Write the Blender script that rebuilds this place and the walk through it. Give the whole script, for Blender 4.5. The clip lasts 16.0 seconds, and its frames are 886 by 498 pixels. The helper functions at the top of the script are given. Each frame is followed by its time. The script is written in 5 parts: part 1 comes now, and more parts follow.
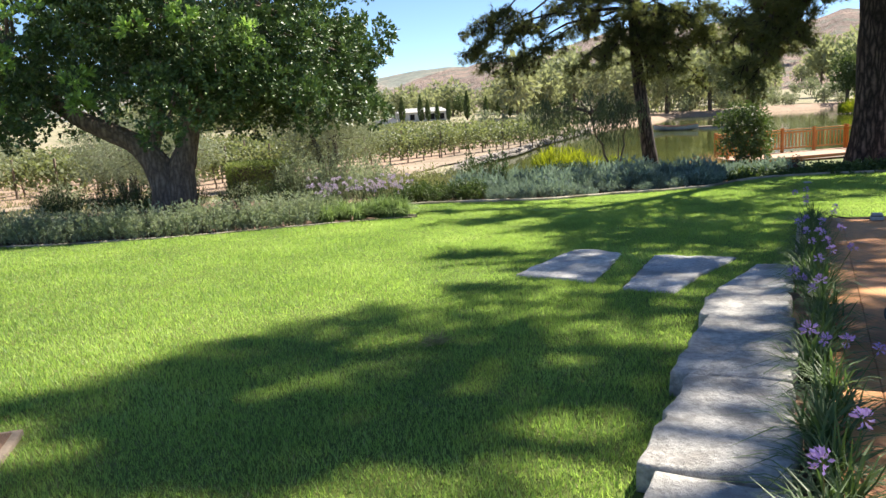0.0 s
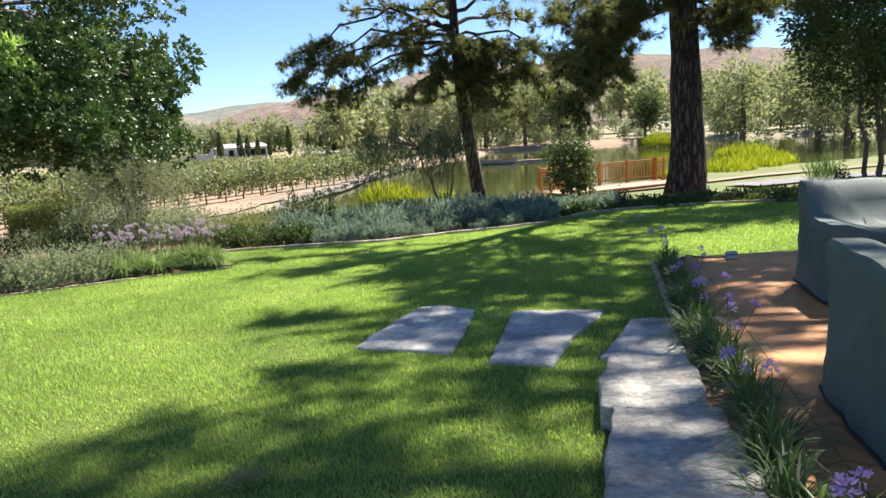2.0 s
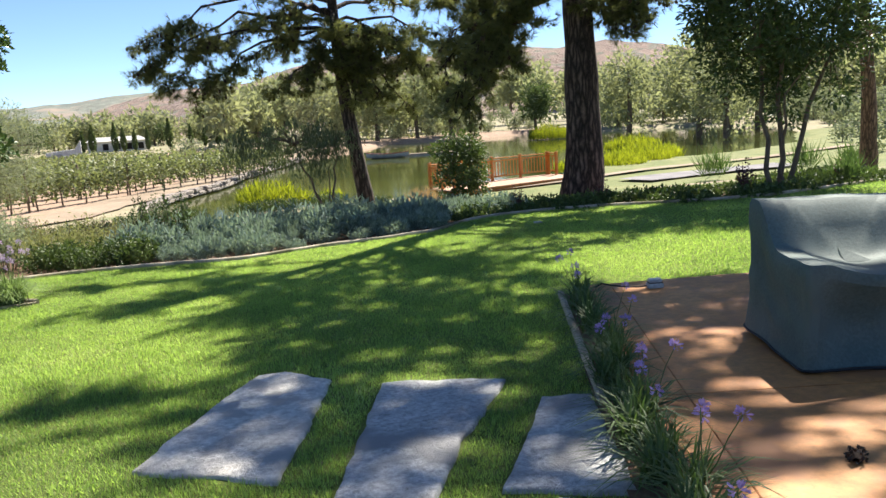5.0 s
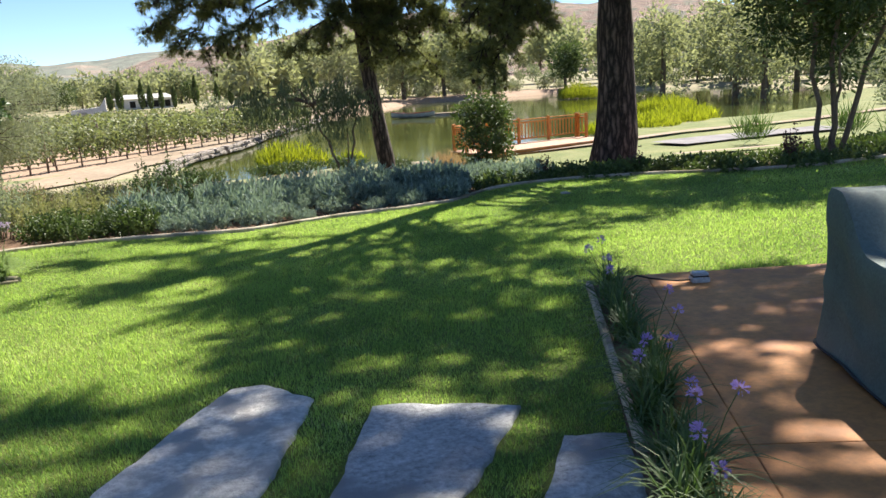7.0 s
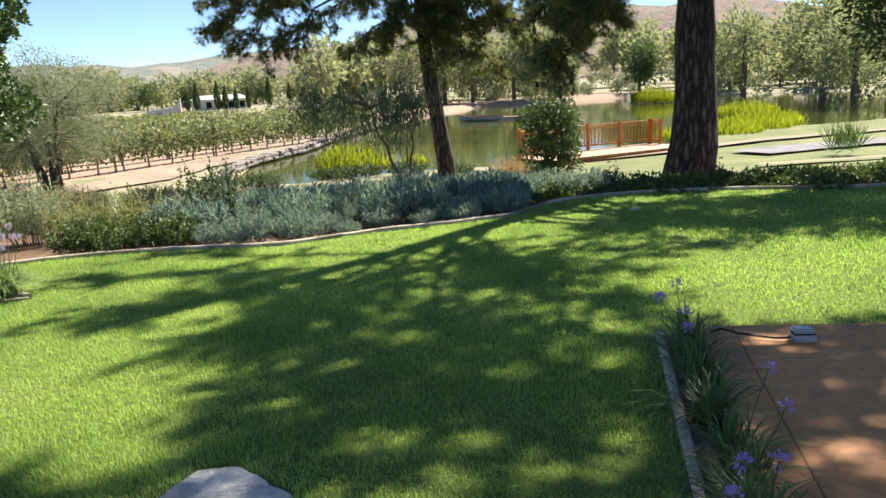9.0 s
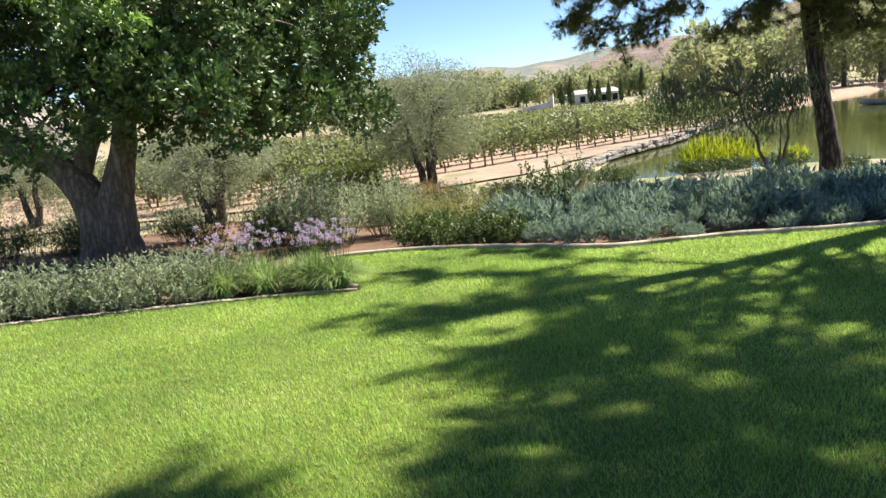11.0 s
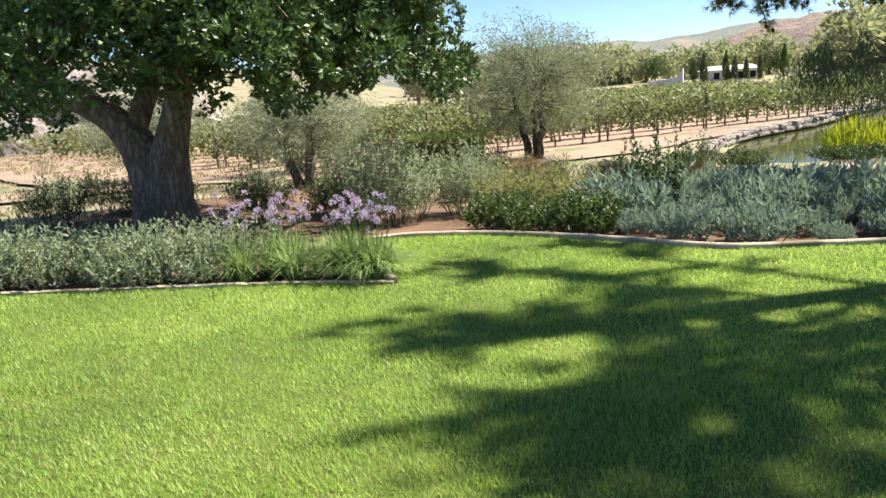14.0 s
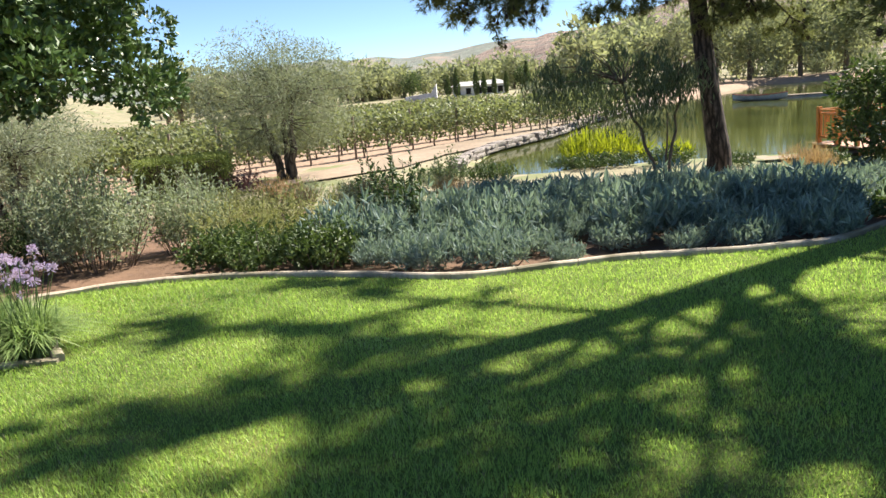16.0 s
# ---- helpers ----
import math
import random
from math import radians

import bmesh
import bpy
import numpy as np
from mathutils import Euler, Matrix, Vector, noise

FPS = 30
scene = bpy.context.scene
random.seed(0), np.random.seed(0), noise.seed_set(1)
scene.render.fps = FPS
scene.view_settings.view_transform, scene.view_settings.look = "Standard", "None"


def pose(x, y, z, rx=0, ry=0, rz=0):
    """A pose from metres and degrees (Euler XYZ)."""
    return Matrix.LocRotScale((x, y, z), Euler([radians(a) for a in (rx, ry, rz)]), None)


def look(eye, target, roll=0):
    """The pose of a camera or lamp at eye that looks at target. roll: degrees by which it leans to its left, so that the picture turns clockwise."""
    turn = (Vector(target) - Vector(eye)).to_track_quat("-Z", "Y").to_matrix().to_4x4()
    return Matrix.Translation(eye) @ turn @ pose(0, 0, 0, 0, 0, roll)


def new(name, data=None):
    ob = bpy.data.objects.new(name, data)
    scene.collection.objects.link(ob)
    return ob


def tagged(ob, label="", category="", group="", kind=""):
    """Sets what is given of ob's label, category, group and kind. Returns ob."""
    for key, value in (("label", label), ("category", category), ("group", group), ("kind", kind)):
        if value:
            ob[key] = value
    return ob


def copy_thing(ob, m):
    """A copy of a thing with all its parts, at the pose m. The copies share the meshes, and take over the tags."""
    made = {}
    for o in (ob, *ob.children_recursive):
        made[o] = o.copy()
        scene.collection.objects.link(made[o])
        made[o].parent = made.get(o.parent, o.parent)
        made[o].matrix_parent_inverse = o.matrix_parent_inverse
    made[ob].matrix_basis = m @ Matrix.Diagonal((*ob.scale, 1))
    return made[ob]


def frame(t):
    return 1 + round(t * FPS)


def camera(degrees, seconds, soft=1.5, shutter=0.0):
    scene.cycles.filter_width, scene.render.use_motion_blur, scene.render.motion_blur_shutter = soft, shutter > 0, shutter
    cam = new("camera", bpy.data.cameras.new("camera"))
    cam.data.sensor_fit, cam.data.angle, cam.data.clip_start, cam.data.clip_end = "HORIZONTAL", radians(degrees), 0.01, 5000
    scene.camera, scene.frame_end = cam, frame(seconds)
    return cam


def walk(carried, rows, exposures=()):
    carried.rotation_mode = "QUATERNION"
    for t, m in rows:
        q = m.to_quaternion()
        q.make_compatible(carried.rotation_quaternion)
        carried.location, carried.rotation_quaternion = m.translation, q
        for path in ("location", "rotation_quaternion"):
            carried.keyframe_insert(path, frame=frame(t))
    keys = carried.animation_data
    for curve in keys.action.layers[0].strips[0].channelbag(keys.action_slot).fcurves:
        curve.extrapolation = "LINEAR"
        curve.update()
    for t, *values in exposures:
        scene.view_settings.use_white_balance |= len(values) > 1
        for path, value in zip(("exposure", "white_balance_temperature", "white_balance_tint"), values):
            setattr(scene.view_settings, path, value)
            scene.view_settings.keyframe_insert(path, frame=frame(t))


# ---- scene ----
cam = camera(60.95, 16.0)
# seconds, eye x y z, yaw, pitch, roll
ROWS = [
    (0, 0.235, -0.225, 1.334, 5.06, -10.63, -3.3),
    (0.5, 0.036, 0.215, 1.334, 6.12, -7.68, -5.74),
    (1, 0.082, 0.624, 1.313, 1.55, -8.31, -6.34),
    (1.5, 0.148, 0.914, 1.3, -6.36, -9.01, -4.5),
    (2, 0.204, 1.202, 1.312, -8.3, -8.77, -3.27),
    (2.5, 0.268, 1.574, 1.314, -11.5, -8.59, -3.26),
    (3, 0.462, 1.863, 1.303, -14.88, -10.12, -3.26),
    (3.5, 0.619, 2.059, 1.341, -15.46, -10.47, -3.38),
    (4, 0.687, 2.391, 1.34, -15.89, -9.89, -3.16),
    (6.5, 1.171, 3.641, 1.424, -16.59, -9.85, -3.57),
    (7, 1.244, 3.843, 1.411, -14.02, -12.79, -3.18),
    (7.5, 1.32, 4.144, 1.428, -14.81, -12.89, -1.75),
    (8, 1.437, 4.298, 1.45, -13.9, -12.41, -1.72),
    (10.5, 2.077, 5.641, 1.314, 10.84, -11.56, -6.55),
    (11, 2.151, 5.717, 1.321, 19.25, -10.77, -5.87),
    (11.5, 2.112, 5.946, 1.144, 22.55, -11.22, -2.17),
    (12, 2.172, 6.345, 1.132, 21.53, -12.73, 0.54),
    (12.5, 2.151, 6.559, 1.109, 29.11, -12.65, -0.93),
    (13, 2.023, 6.877, 1.086, 29.8, -12.79, -2.82),
    (13.5, 2.021, 7.182, 1.078, 26.73, -12.86, -3.65),
    (14, 2.042, 7.477, 1.099, 28.26, -12.08, -4.03),
    (14.5, 1.999, 7.76, 1.094, 24.27, -11.93, -3.38),
    (15, 2.046, 8.011, 1.071, 18.64, -11.92, -3.67),
    (15.5, 2.128, 8.265, 1.1, 15.19, -11.56, -4.17),
    (16, 2.188, 8.561, 1.09, 10.87, -12.2, -4.64),
]


def eye_pose(x, y, z, yaw, pitch, roll):
    return pose(x, y, z, 0, 0, yaw) @ pose(0, 0, 0, 90 + pitch) @ pose(0, 0, 0, 0, 0, roll)


EXPOSURE = 1.45
walk(cam, [(t, eye_pose(*r)) for t, *r in ROWS], [(0.0, EXPOSURE), (16.0, EXPOSURE)])

# ---------------------------------------------------------------- light
SUN_EL, SUN_AZ = 50.0, 49.0  # degrees; azimuth from +y towards +x
world = bpy.data.worlds.new("sky")
scene.world = world
world.use_nodes = True
wn = world.node_tree.nodes
sky = wn.new("ShaderNodeTexSky")
sky.sky_type, sky.sun_disc = "NISHITA", False
sky.sun_elevation, sky.sun_rotation = radians(SUN_EL), radians(SUN_AZ)
sky.air_density, sky.dust_density, sky.ozone_density = 0.8, 0.0, 4.0
sky.altitude = 2200
world.node_tree.links.new(sky.outputs[0], wn["Background"].inputs[0])
wn["Background"].inputs[1].default_value = 0.073
sun = new("sun", bpy.data.lights.new("sun", "SUN"))
sun.data.energy, sun.data.angle, sun.data.color = 5.0, radians(0.5), (1.0, 0.93, 0.81)
sun_way = Vector((math.sin(radians(SUN_AZ)) * math.cos(radians(SUN_EL)), math.cos(radians(SUN_AZ)) * math.cos(radians(SUN_EL)), math.sin(radians(SUN_EL))))
sun.matrix_world = look(sun_way * 60, (0, 0, 0))

# ---------------------------------------------------------------- materials
def material(name):
    m = bpy.data.materials.new(name)
    m.use_nodes = True
    return m, m.node_tree.nodes, m.node_tree.links, m.node_tree.nodes["Principled BSDF"]


def ramp_node(n, stops):
    r = n.new("ShaderNodeValToRGB")
    e = r.color_ramp.elements
    while len(e) < len(stops):
        e.new(0.5)
    for el, (p, c) in zip(e, stops):
        el.position, el.color = p, (*c, 1)
    return r


def noise_node(n, l, scale, detail=4.0, rough=0.6, coord="Object", stretch=None):
    tc = n.new("ShaderNodeTexCoord")
    t = n.new("ShaderNodeTexNoise")
    t.inputs["Scale"].default_value, t.inputs["Detail"].default_value, t.inputs["Roughness"].default_value = scale, detail, rough
    if stretch:
        mp = n.new("ShaderNodeMapping")
        mp.inputs["Scale"].default_value = stretch
        l.new(tc.outputs[coord], mp.inputs[0])
        l.new(mp.outputs[0], t.inputs[0])
    else:
        l.new(tc.outputs[coord], t.inputs[0])
    return t


def blend(n, l, a, b, fac, mode="MIX"):
    x = n.new("ShaderNodeMix")
    x.data_type, x.blend_type = "RGBA", mode
    for sock, v in ((x.inputs[6], a), (x.inputs[7], b), (x.inputs[0], fac)):
        if isinstance(v, (tuple, list)):
            sock.default_value = (*v, 1)
        elif isinstance(v, (int, float)):
            sock.default_value = v
        else:
            l.new(v, sock)
    return x.outputs[2]


def surface(name, dark, light, scale, rough=0.85, bump=0.3, fine=None, depth=0.02, stains=None, stretch=None, metal=0.0, spread=(0.3, 0.7), grain=(0.62, 1.3)):
    """A rough surface: two colours over coarse noise, fine grain over it, relief from both."""
    m, n, l, p = material(name)
    big = noise_node(n, l, scale, 5, 0.62, stretch=stretch)
    small = noise_node(n, l, fine or scale * 9, 6, 0.7, stretch=stretch)
    r = ramp_node(n, [(spread[0], dark), (spread[1], light)])
    l.new(big.outputs[0], r.inputs[0])
    g = ramp_node(n, [(0.25, (grain[0],) * 3), (0.75, (grain[1],) * 3)])
    l.new(small.outputs[0], g.inputs[0])
    col = blend(n, l, r.outputs[0], g.outputs[0], 1.0, "MULTIPLY")
    if stains:
        s = noise_node(n, l, stains[1], 3, 0.5)
        sr = ramp_node(n, [(0.52, (0, 0, 0)), (0.62, (1, 1, 1))])
        l.new(s.outputs[0], sr.inputs[0])
        col = blend(n, l, col, stains[0], sr.outputs[0])
    l.new(col, p.inputs["Base Color"])
    p.inputs["Roughness"].default_value, p.inputs["Metallic"].default_value = rough, metal
    b = n.new("ShaderNodeBump")
    b.inputs["Strength"].default_value, b.inputs["Distance"].default_value = bump, depth
    mx = n.new("ShaderNodeMath")
    mx.operation = "ADD"
    l.new(big.outputs[0], mx.inputs[0])
    l.new(small.outputs[0], mx.inputs[1])
    l.new(mx.outputs[0], b.inputs["Height"])
    l.new(b.outputs[0], p.inputs["Normal"])
    return m


def foliage(name, dark, light, rough=0.5, through_light=0.35, gloss=0.4, patch=0.6, tip=None):
    """Leaves: colour varies leaf by leaf and in patches, and some light comes through."""
    m, n, l, p = material(name)
    geo = n.new("ShaderNodeNewGeometry")
    r = ramp_node(n, [(0.0, dark), (0.75, light), (1.0, tip or light)])
    big = noise_node(n, l, patch, 3, 0.6)
    mx = n.new("ShaderNodeMath")
    mx.operation = "MULTIPLY_ADD"
    l.new(geo.outputs["Random Per Island"], mx.inputs[0])
    mx.inputs[1].default_value = 0.55
    sc = n.new("ShaderNodeMath")
    sc.operation = "MULTIPLY_ADD"
    l.new(big.outputs[0], sc.inputs[0])
    sc.inputs[1].default_value, sc.inputs[2].default_value = 1.1, -0.33
    l.new(sc.outputs[0], mx.inputs[2])
    l.new(mx.outputs[0], r.inputs[0])
    l.new(r.outputs[0], p.inputs["Base Color"])
    p.inputs["Roughness"].default_value = rough
    p.inputs["Specular IOR Level"].default_value = gloss
    tr = n.new("ShaderNodeBsdfTranslucent")
    warm = blend(n, l, r.outputs[0], (1.22, 1.28, 0.85), 1.0, "MULTIPLY")
    l.new(warm, tr.inputs[0])
    ms = n.new("ShaderNodeMixShader")
    ms.inputs[0].default_value = through_light
    l.new(p.outputs[0], ms.inputs[1])
    l.new(tr.outputs[0], ms.inputs[2])
    l.new(ms.outputs[0], n["Material Output"].inputs[0])
    return m


def bark(name, dark, light, scale=5.0, crack=0.35):
    m, n, l, p = material(name)
    v = n.new("ShaderNodeTexVoronoi")
    v.feature = "DISTANCE_TO_EDGE"
    tc = n.new("ShaderNodeTexCoord")
    mp = n.new("ShaderNodeMapping")
    mp.inputs["Scale"].default_value = (1, 1, 0.16)
    warp = noise_node(n, l, 3.0, 4)
    l.new(blend(n, l, tc.outputs["Object"], warp.outputs[1], 0.12), mp.inputs[0])
    l.new(mp.outputs[0], v.inputs[0])
    v.inputs["Scale"].default_value = scale
    g = noise_node(n, l, 14, 6, 0.7)
    r = ramp_node(n, [(0.0, tuple(c * crack for c in dark)), (0.12, dark), (0.5, light)])
    l.new(v.outputs["Distance"], r.inputs[0])
    gr = ramp_node(n, [(0.3, (0.6, 0.6, 0.6)), (0.7, (1.3, 1.25, 1.2))])
    l.new(g.outputs[0], gr.inputs[0])
    l.new(blend(n, l, r.outputs[0], gr.outputs[0], 1.0, "MULTIPLY"), p.inputs["Base Color"])
    p.inputs["Roughness"].default_value = 0.95
    b = n.new("ShaderNodeBump")
    b.inputs["Strength"].default_value, b.inputs["Distance"].default_value = 0.9, 0.05
    l.new(r.outputs[0], b.inputs["Height"])
    l.new(b.outputs[0], p.inputs["Normal"])
    return m


def water_material():
    m, n, l, p = material("lake water")
    a = noise_node(n, l, 0.35, 3, 0.5)
    r = ramp_node(n, [(0.35, (0.035, 0.045, 0.012)), (0.7, (0.075, 0.085, 0.02))])
    l.new(a.outputs[0], r.inputs[0])
    l.new(r.outputs[0], p.inputs["Base Color"])
    p.inputs["Roughness"].default_value = 0.05
    p.inputs["IOR"].default_value = 1.33
    w = noise_node(n, l, 2.2, 4, 0.6, stretch=(0.6, 1.6, 1))
    b = n.new("ShaderNodeBump")
    b.inputs["Strength"].default_value, b.inputs["Distance"].default_value = 0.10, 0.02
    l.new(w.outputs[0], b.inputs["Height"])
    l.new(b.outputs[0], p.inputs["Normal"])
    return m


def grass_sheet():
    m, n, l, p = material("mown lawn")
    a = noise_node(n, l, 0.8, 5, 0.65)
    r = ramp_node(n, [(0.3, (0.09, 0.135, 0.015)), (0.6, (0.16, 0.21, 0.025)), (0.8, (0.28, 0.27, 0.08))])
    l.new(a.outputs[0], r.inputs[0])
    f = noise_node(n, l, 60, 6, 0.75)
    g = ramp_node(n, [(0.3, (0.35, 0.35, 0.35)), (0.75, (1.5, 1.5, 1.4))])
    l.new(f.outputs[0], g.inputs[0])
    l.new(blend(n, l, r.outputs[0], g.outputs[0], 1.0, "MULTIPLY"), p.inputs["Base Color"])
    p.inputs["Roughness"].default_value = 0.9
    b = n.new("ShaderNodeBump")
    b.inputs["Strength"].default_value, b.inputs["Distance"].default_value = 0.8, 0.03
    l.new(f.outputs[0], b.inputs["Height"])
    l.new(b.outputs[0], p.inputs["Normal"])
    return m


M = {}
M["lawn"] = grass_sheet()
M["blade"] = foliage("grass blades", (0.110, 0.205, 0.055), (0.42, 0.555, 0.145), 0.5, 0.56, 0.35, 0.7, tip=(0.60, 0.63, 0.34))
M["straw"] = foliage("dry thatch", (0.22, 0.19, 0.09), (0.40, 0.36, 0.2), 0.8, 0.3, 0.2)
M["field"] = surface("dry field", (0.20, 0.185, 0.11), (0.34, 0.28, 0.185), 0.12, 0.95, 0.5, 3.0, 0.06, ((0.17, 0.18, 0.08), 0.5))
M["soil"] = surface("bed soil with mulch", (0.09, 0.05, 0.03), (0.22, 0.13, 0.08), 1.2, 0.95, 0.8, 22, 0.03)
M["vine soil"] = surface("vineyard soil", (0.26, 0.175, 0.12), (0.37, 0.262, 0.19), 0.25, 0.95, 0.4, 4.0, 0.04)
M["sand"] = surface("sandy track", (0.215, 0.16, 0.11), (0.34, 0.262, 0.19), 0.5, 0.95, 0.3, 6, 0.02)
M["verge"] = surface("lakeside grass", (0.09, 0.125, 0.028), (0.21, 0.205, 0.08), 0.6, 0.95, 0.5, 14, 0.03)
M["grey path"] = surface("grey gravel path", (0.14, 0.13, 0.14), (0.24, 0.225, 0.23), 0.8, 0.95, 0.4, 18, 0.02)
M["paving"] = surface("stained concrete paving", (0.42, 0.165, 0.045), (0.56, 0.25, 0.072), 0.9, 0.62, 0.12, 16, 0.01, ((0.34, 0.14, 0.05), 2.2))
M["curb"] = surface("concrete edging", (0.36, 0.295, 0.225), (0.56, 0.475, 0.37), 2.5, 0.9, 0.4, 26, 0.012, ((0.2, 0.17, 0.11), 1.5))
M["limestone"] = surface("weathered limestone", (0.48, 0.455, 0.42), (0.72, 0.69, 0.64), 2.6, 0.92, 0.9, 22, 0.03, ((0.38, 0.36, 0.34), 4.4), grain=(0.5, 1.35))
M["block stone"] = surface("rough white limestone", (0.38, 0.355, 0.32), (0.60, 0.57, 0.52), 2.6, 0.92, 0.95, 22, 0.03, ((0.29, 0.27, 0.245), 4.4), grain=(0.45, 1.4))
M["flagstone"] = surface("grey flagstone", (0.36, 0.36, 0.365), (0.56, 0.56, 0.55), 2.4, 0.9, 0.95, 30, 0.025, ((0.25, 0.25, 0.255), 2.3), grain=(0.4, 1.5))
M["rock"] = surface("pale hillside rock", (0.23, 0.195, 0.17), (0.43, 0.38, 0.345), 0.28, 0.95, 0.9, 2.4, 0.25, ((0.22, 0.20, 0.15), 0.5))
M["cloth"] = surface("green canvas cover", (0.060, 0.098, 0.092), (0.102, 0.146, 0.134), 2.0, 0.7, 0.25, 60, 0.006, ((0.082, 0.124, 0.116), 3.0))
M["hem"] = surface("dark hem tape", (0.008, 0.010, 0.012), (0.016, 0.018, 0.02), 3, 0.7, 0.1)
M["orange wood"] = surface("orange stained timber", (0.42, 0.14, 0.025), (0.60, 0.25, 0.05), 3, 0.55, 0.2, 20, 0.006, stretch=(1, 1, 0.3))
M["deck wood"] = surface("deck boards", (0.36, 0.20, 0.12), (0.52, 0.33, 0.22), 1.5, 0.7, 0.2, 14, 0.006)
M["white"] = surface("white plaster", (0.56, 0.55, 0.53), (0.74, 0.73, 0.71), 0.7, 0.85, 0.2, 8, 0.01)
M["roof"] = surface("pale roof sheet", (0.34, 0.34, 0.33), (0.5, 0.49, 0.47), 0.8, 0.7, 0.2)
M["dark"] = surface("dark opening", (0.010, 0.009, 0.008), (0.022, 0.019, 0.016), 1.0, 0.95, 0.2)
M["plastic"] = surface("grey plastic", (0.42, 0.42, 0.42), (0.56, 0.56, 0.55), 4, 0.5, 0.1, 40, 0.002)
M["rubber"] = surface("black cable rubber", (0.010, 0.010, 0.010), (0.018, 0.018, 0.018), 8, 0.6, 0.1)
M["boat"] = surface("faded boat hull", (0.30, 0.27, 0.25), (0.55, 0.52, 0.50), 1.5, 0.6, 0.2, 9, 0.01)
M["boat red"] = surface("red boat trim", (0.26, 0.07, 0.04), (0.38, 0.12, 0.07), 1.5, 0.6, 0.2)
M["post"] = surface("weathered post", (0.16, 0.12, 0.09), (0.28, 0.22, 0.16), 3, 0.9, 0.3)
# hill colours are greyed to carry the haze of distance
M["hill red"] = surface("hazed bare red hillside", (0.20, 0.150, 0.125), (0.34, 0.245, 0.20), 0.020, 1.0, 1.0, 0.22, 4.0, ((0.17, 0.17, 0.13), 0.11))
M["hill far"] = surface("hazed distant scrubby hills", (0.125, 0.145, 0.125), (0.205, 0.215, 0.18), 0.010, 1.0, 0.9, 0.10, 4.0, ((0.27, 0.22, 0.18), 0.02))
M["bark pine"] = bark("pine bark", (0.045, 0.033, 0.027), (0.21, 0.16, 0.135), 11, 0.25)
# lighter, redder pine bark: sunlight on the far trunk is in the colour
M["bark red lit"] = bark("sunlit reddish pine bark", (0.16, 0.095, 0.06), (0.34, 0.22, 0.15), 13)
M["bark carob"] = bark("carob bark", (0.20, 0.15, 0.115), (0.36, 0.285, 0.225), 13, 0.65)
M["bark olive"] = bark("olive bark", (0.10, 0.085, 0.07), (0.24, 0.21, 0.17), 9)
M["stem"] = surface("brown stems", (0.10, 0.07, 0.05), (0.20, 0.15, 0.11), 4, 0.9, 0.3)
M["carob leaf"] = foliage("carob leaves", (0.026, 0.050, 0.015), (0.105, 0.17, 0.05), 0.42, 0.14, 0.55, 0.9, tip=(0.30, 0.40, 0.16))
# lighter copy of the carob leaf, with sunlight put into its colour
M["sunlit leaf"] = foliage("sunlit carob leaves", (0.16, 0.27, 0.06), (0.30, 0.44, 0.12), 0.4, 0.4, 0.5, 0.9, tip=(0.40, 0.52, 0.18))
M["pine leaf"] = foliage("pine needles", (0.080, 0.092, 0.038), (0.21, 0.22, 0.092), 0.6, 0.46, 0.25, 0.3, tip=(0.21, 0.19, 0.09))
M["cone"] = surface("pine cones", (0.035, 0.022, 0.014), (0.07, 0.045, 0.03), 9, 0.9, 0.4)
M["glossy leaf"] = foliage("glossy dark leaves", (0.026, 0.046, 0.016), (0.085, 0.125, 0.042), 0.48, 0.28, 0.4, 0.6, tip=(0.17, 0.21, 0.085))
M["willow leaf"] = foliage("drooping grey-green leaves", (0.06, 0.085, 0.05), (0.155, 0.19, 0.11), 0.6, 0.35, 0.25, 0.6)
M["silver leaf"] = foliage("silver-blue leaves", (0.10, 0.145, 0.125), (0.29, 0.36, 0.315), 0.7, 0.3, 0.25, 0.7, tip=(0.52, 0.58, 0.52))
M["sage leaf"] = foliage("grey sage leaves", (0.16, 0.19, 0.125), (0.36, 0.40, 0.28), 0.75, 0.36, 0.2, 0.8, tip=(0.46, 0.48, 0.36))
M["olive leaf"] = foliage("olive leaves", (0.15, 0.17, 0.115), (0.30, 0.325, 0.235), 0.7, 0.34, 0.15, 0.4, tip=(0.42, 0.43, 0.34))
M["shrub leaf"] = foliage("mixed green shrub leaves", (0.035, 0.06, 0.018), (0.11, 0.155, 0.045), 0.5, 0.3, 0.4, 0.8, tip=(0.22, 0.25, 0.09))
M["dry leaf"] = foliage("dry pinkish grass heads", (0.25, 0.15, 0.09), (0.46, 0.32, 0.2), 0.8, 0.35, 0.2, 0.8)
M["purple leaf"] = foliage("purple-brown leaves", (0.05, 0.022, 0.03), (0.12, 0.055, 0.06), 0.5, 0.3, 0.4, 0.8)
M["yellow leaf"] = foliage("yellow-green reeds", (0.16, 0.20, 0.015), (0.38, 0.40, 0.03), 0.55, 0.45, 0.3, 0.5, tip=(0.55, 0.55, 0.08))
M["straw green leaf"] = foliage("dry yellow-green leaves", (0.17, 0.18, 0.07), (0.34, 0.34, 0.16), 0.7, 0.35, 0.2, 0.5, tip=(0.46, 0.44, 0.24))
M["vine leaf"] = foliage("vine leaves", (0.095, 0.115, 0.05), (0.215, 0.238, 0.11), 0.5, 0.4, 0.4, 0.3, tip=(0.32, 0.35, 0.19))
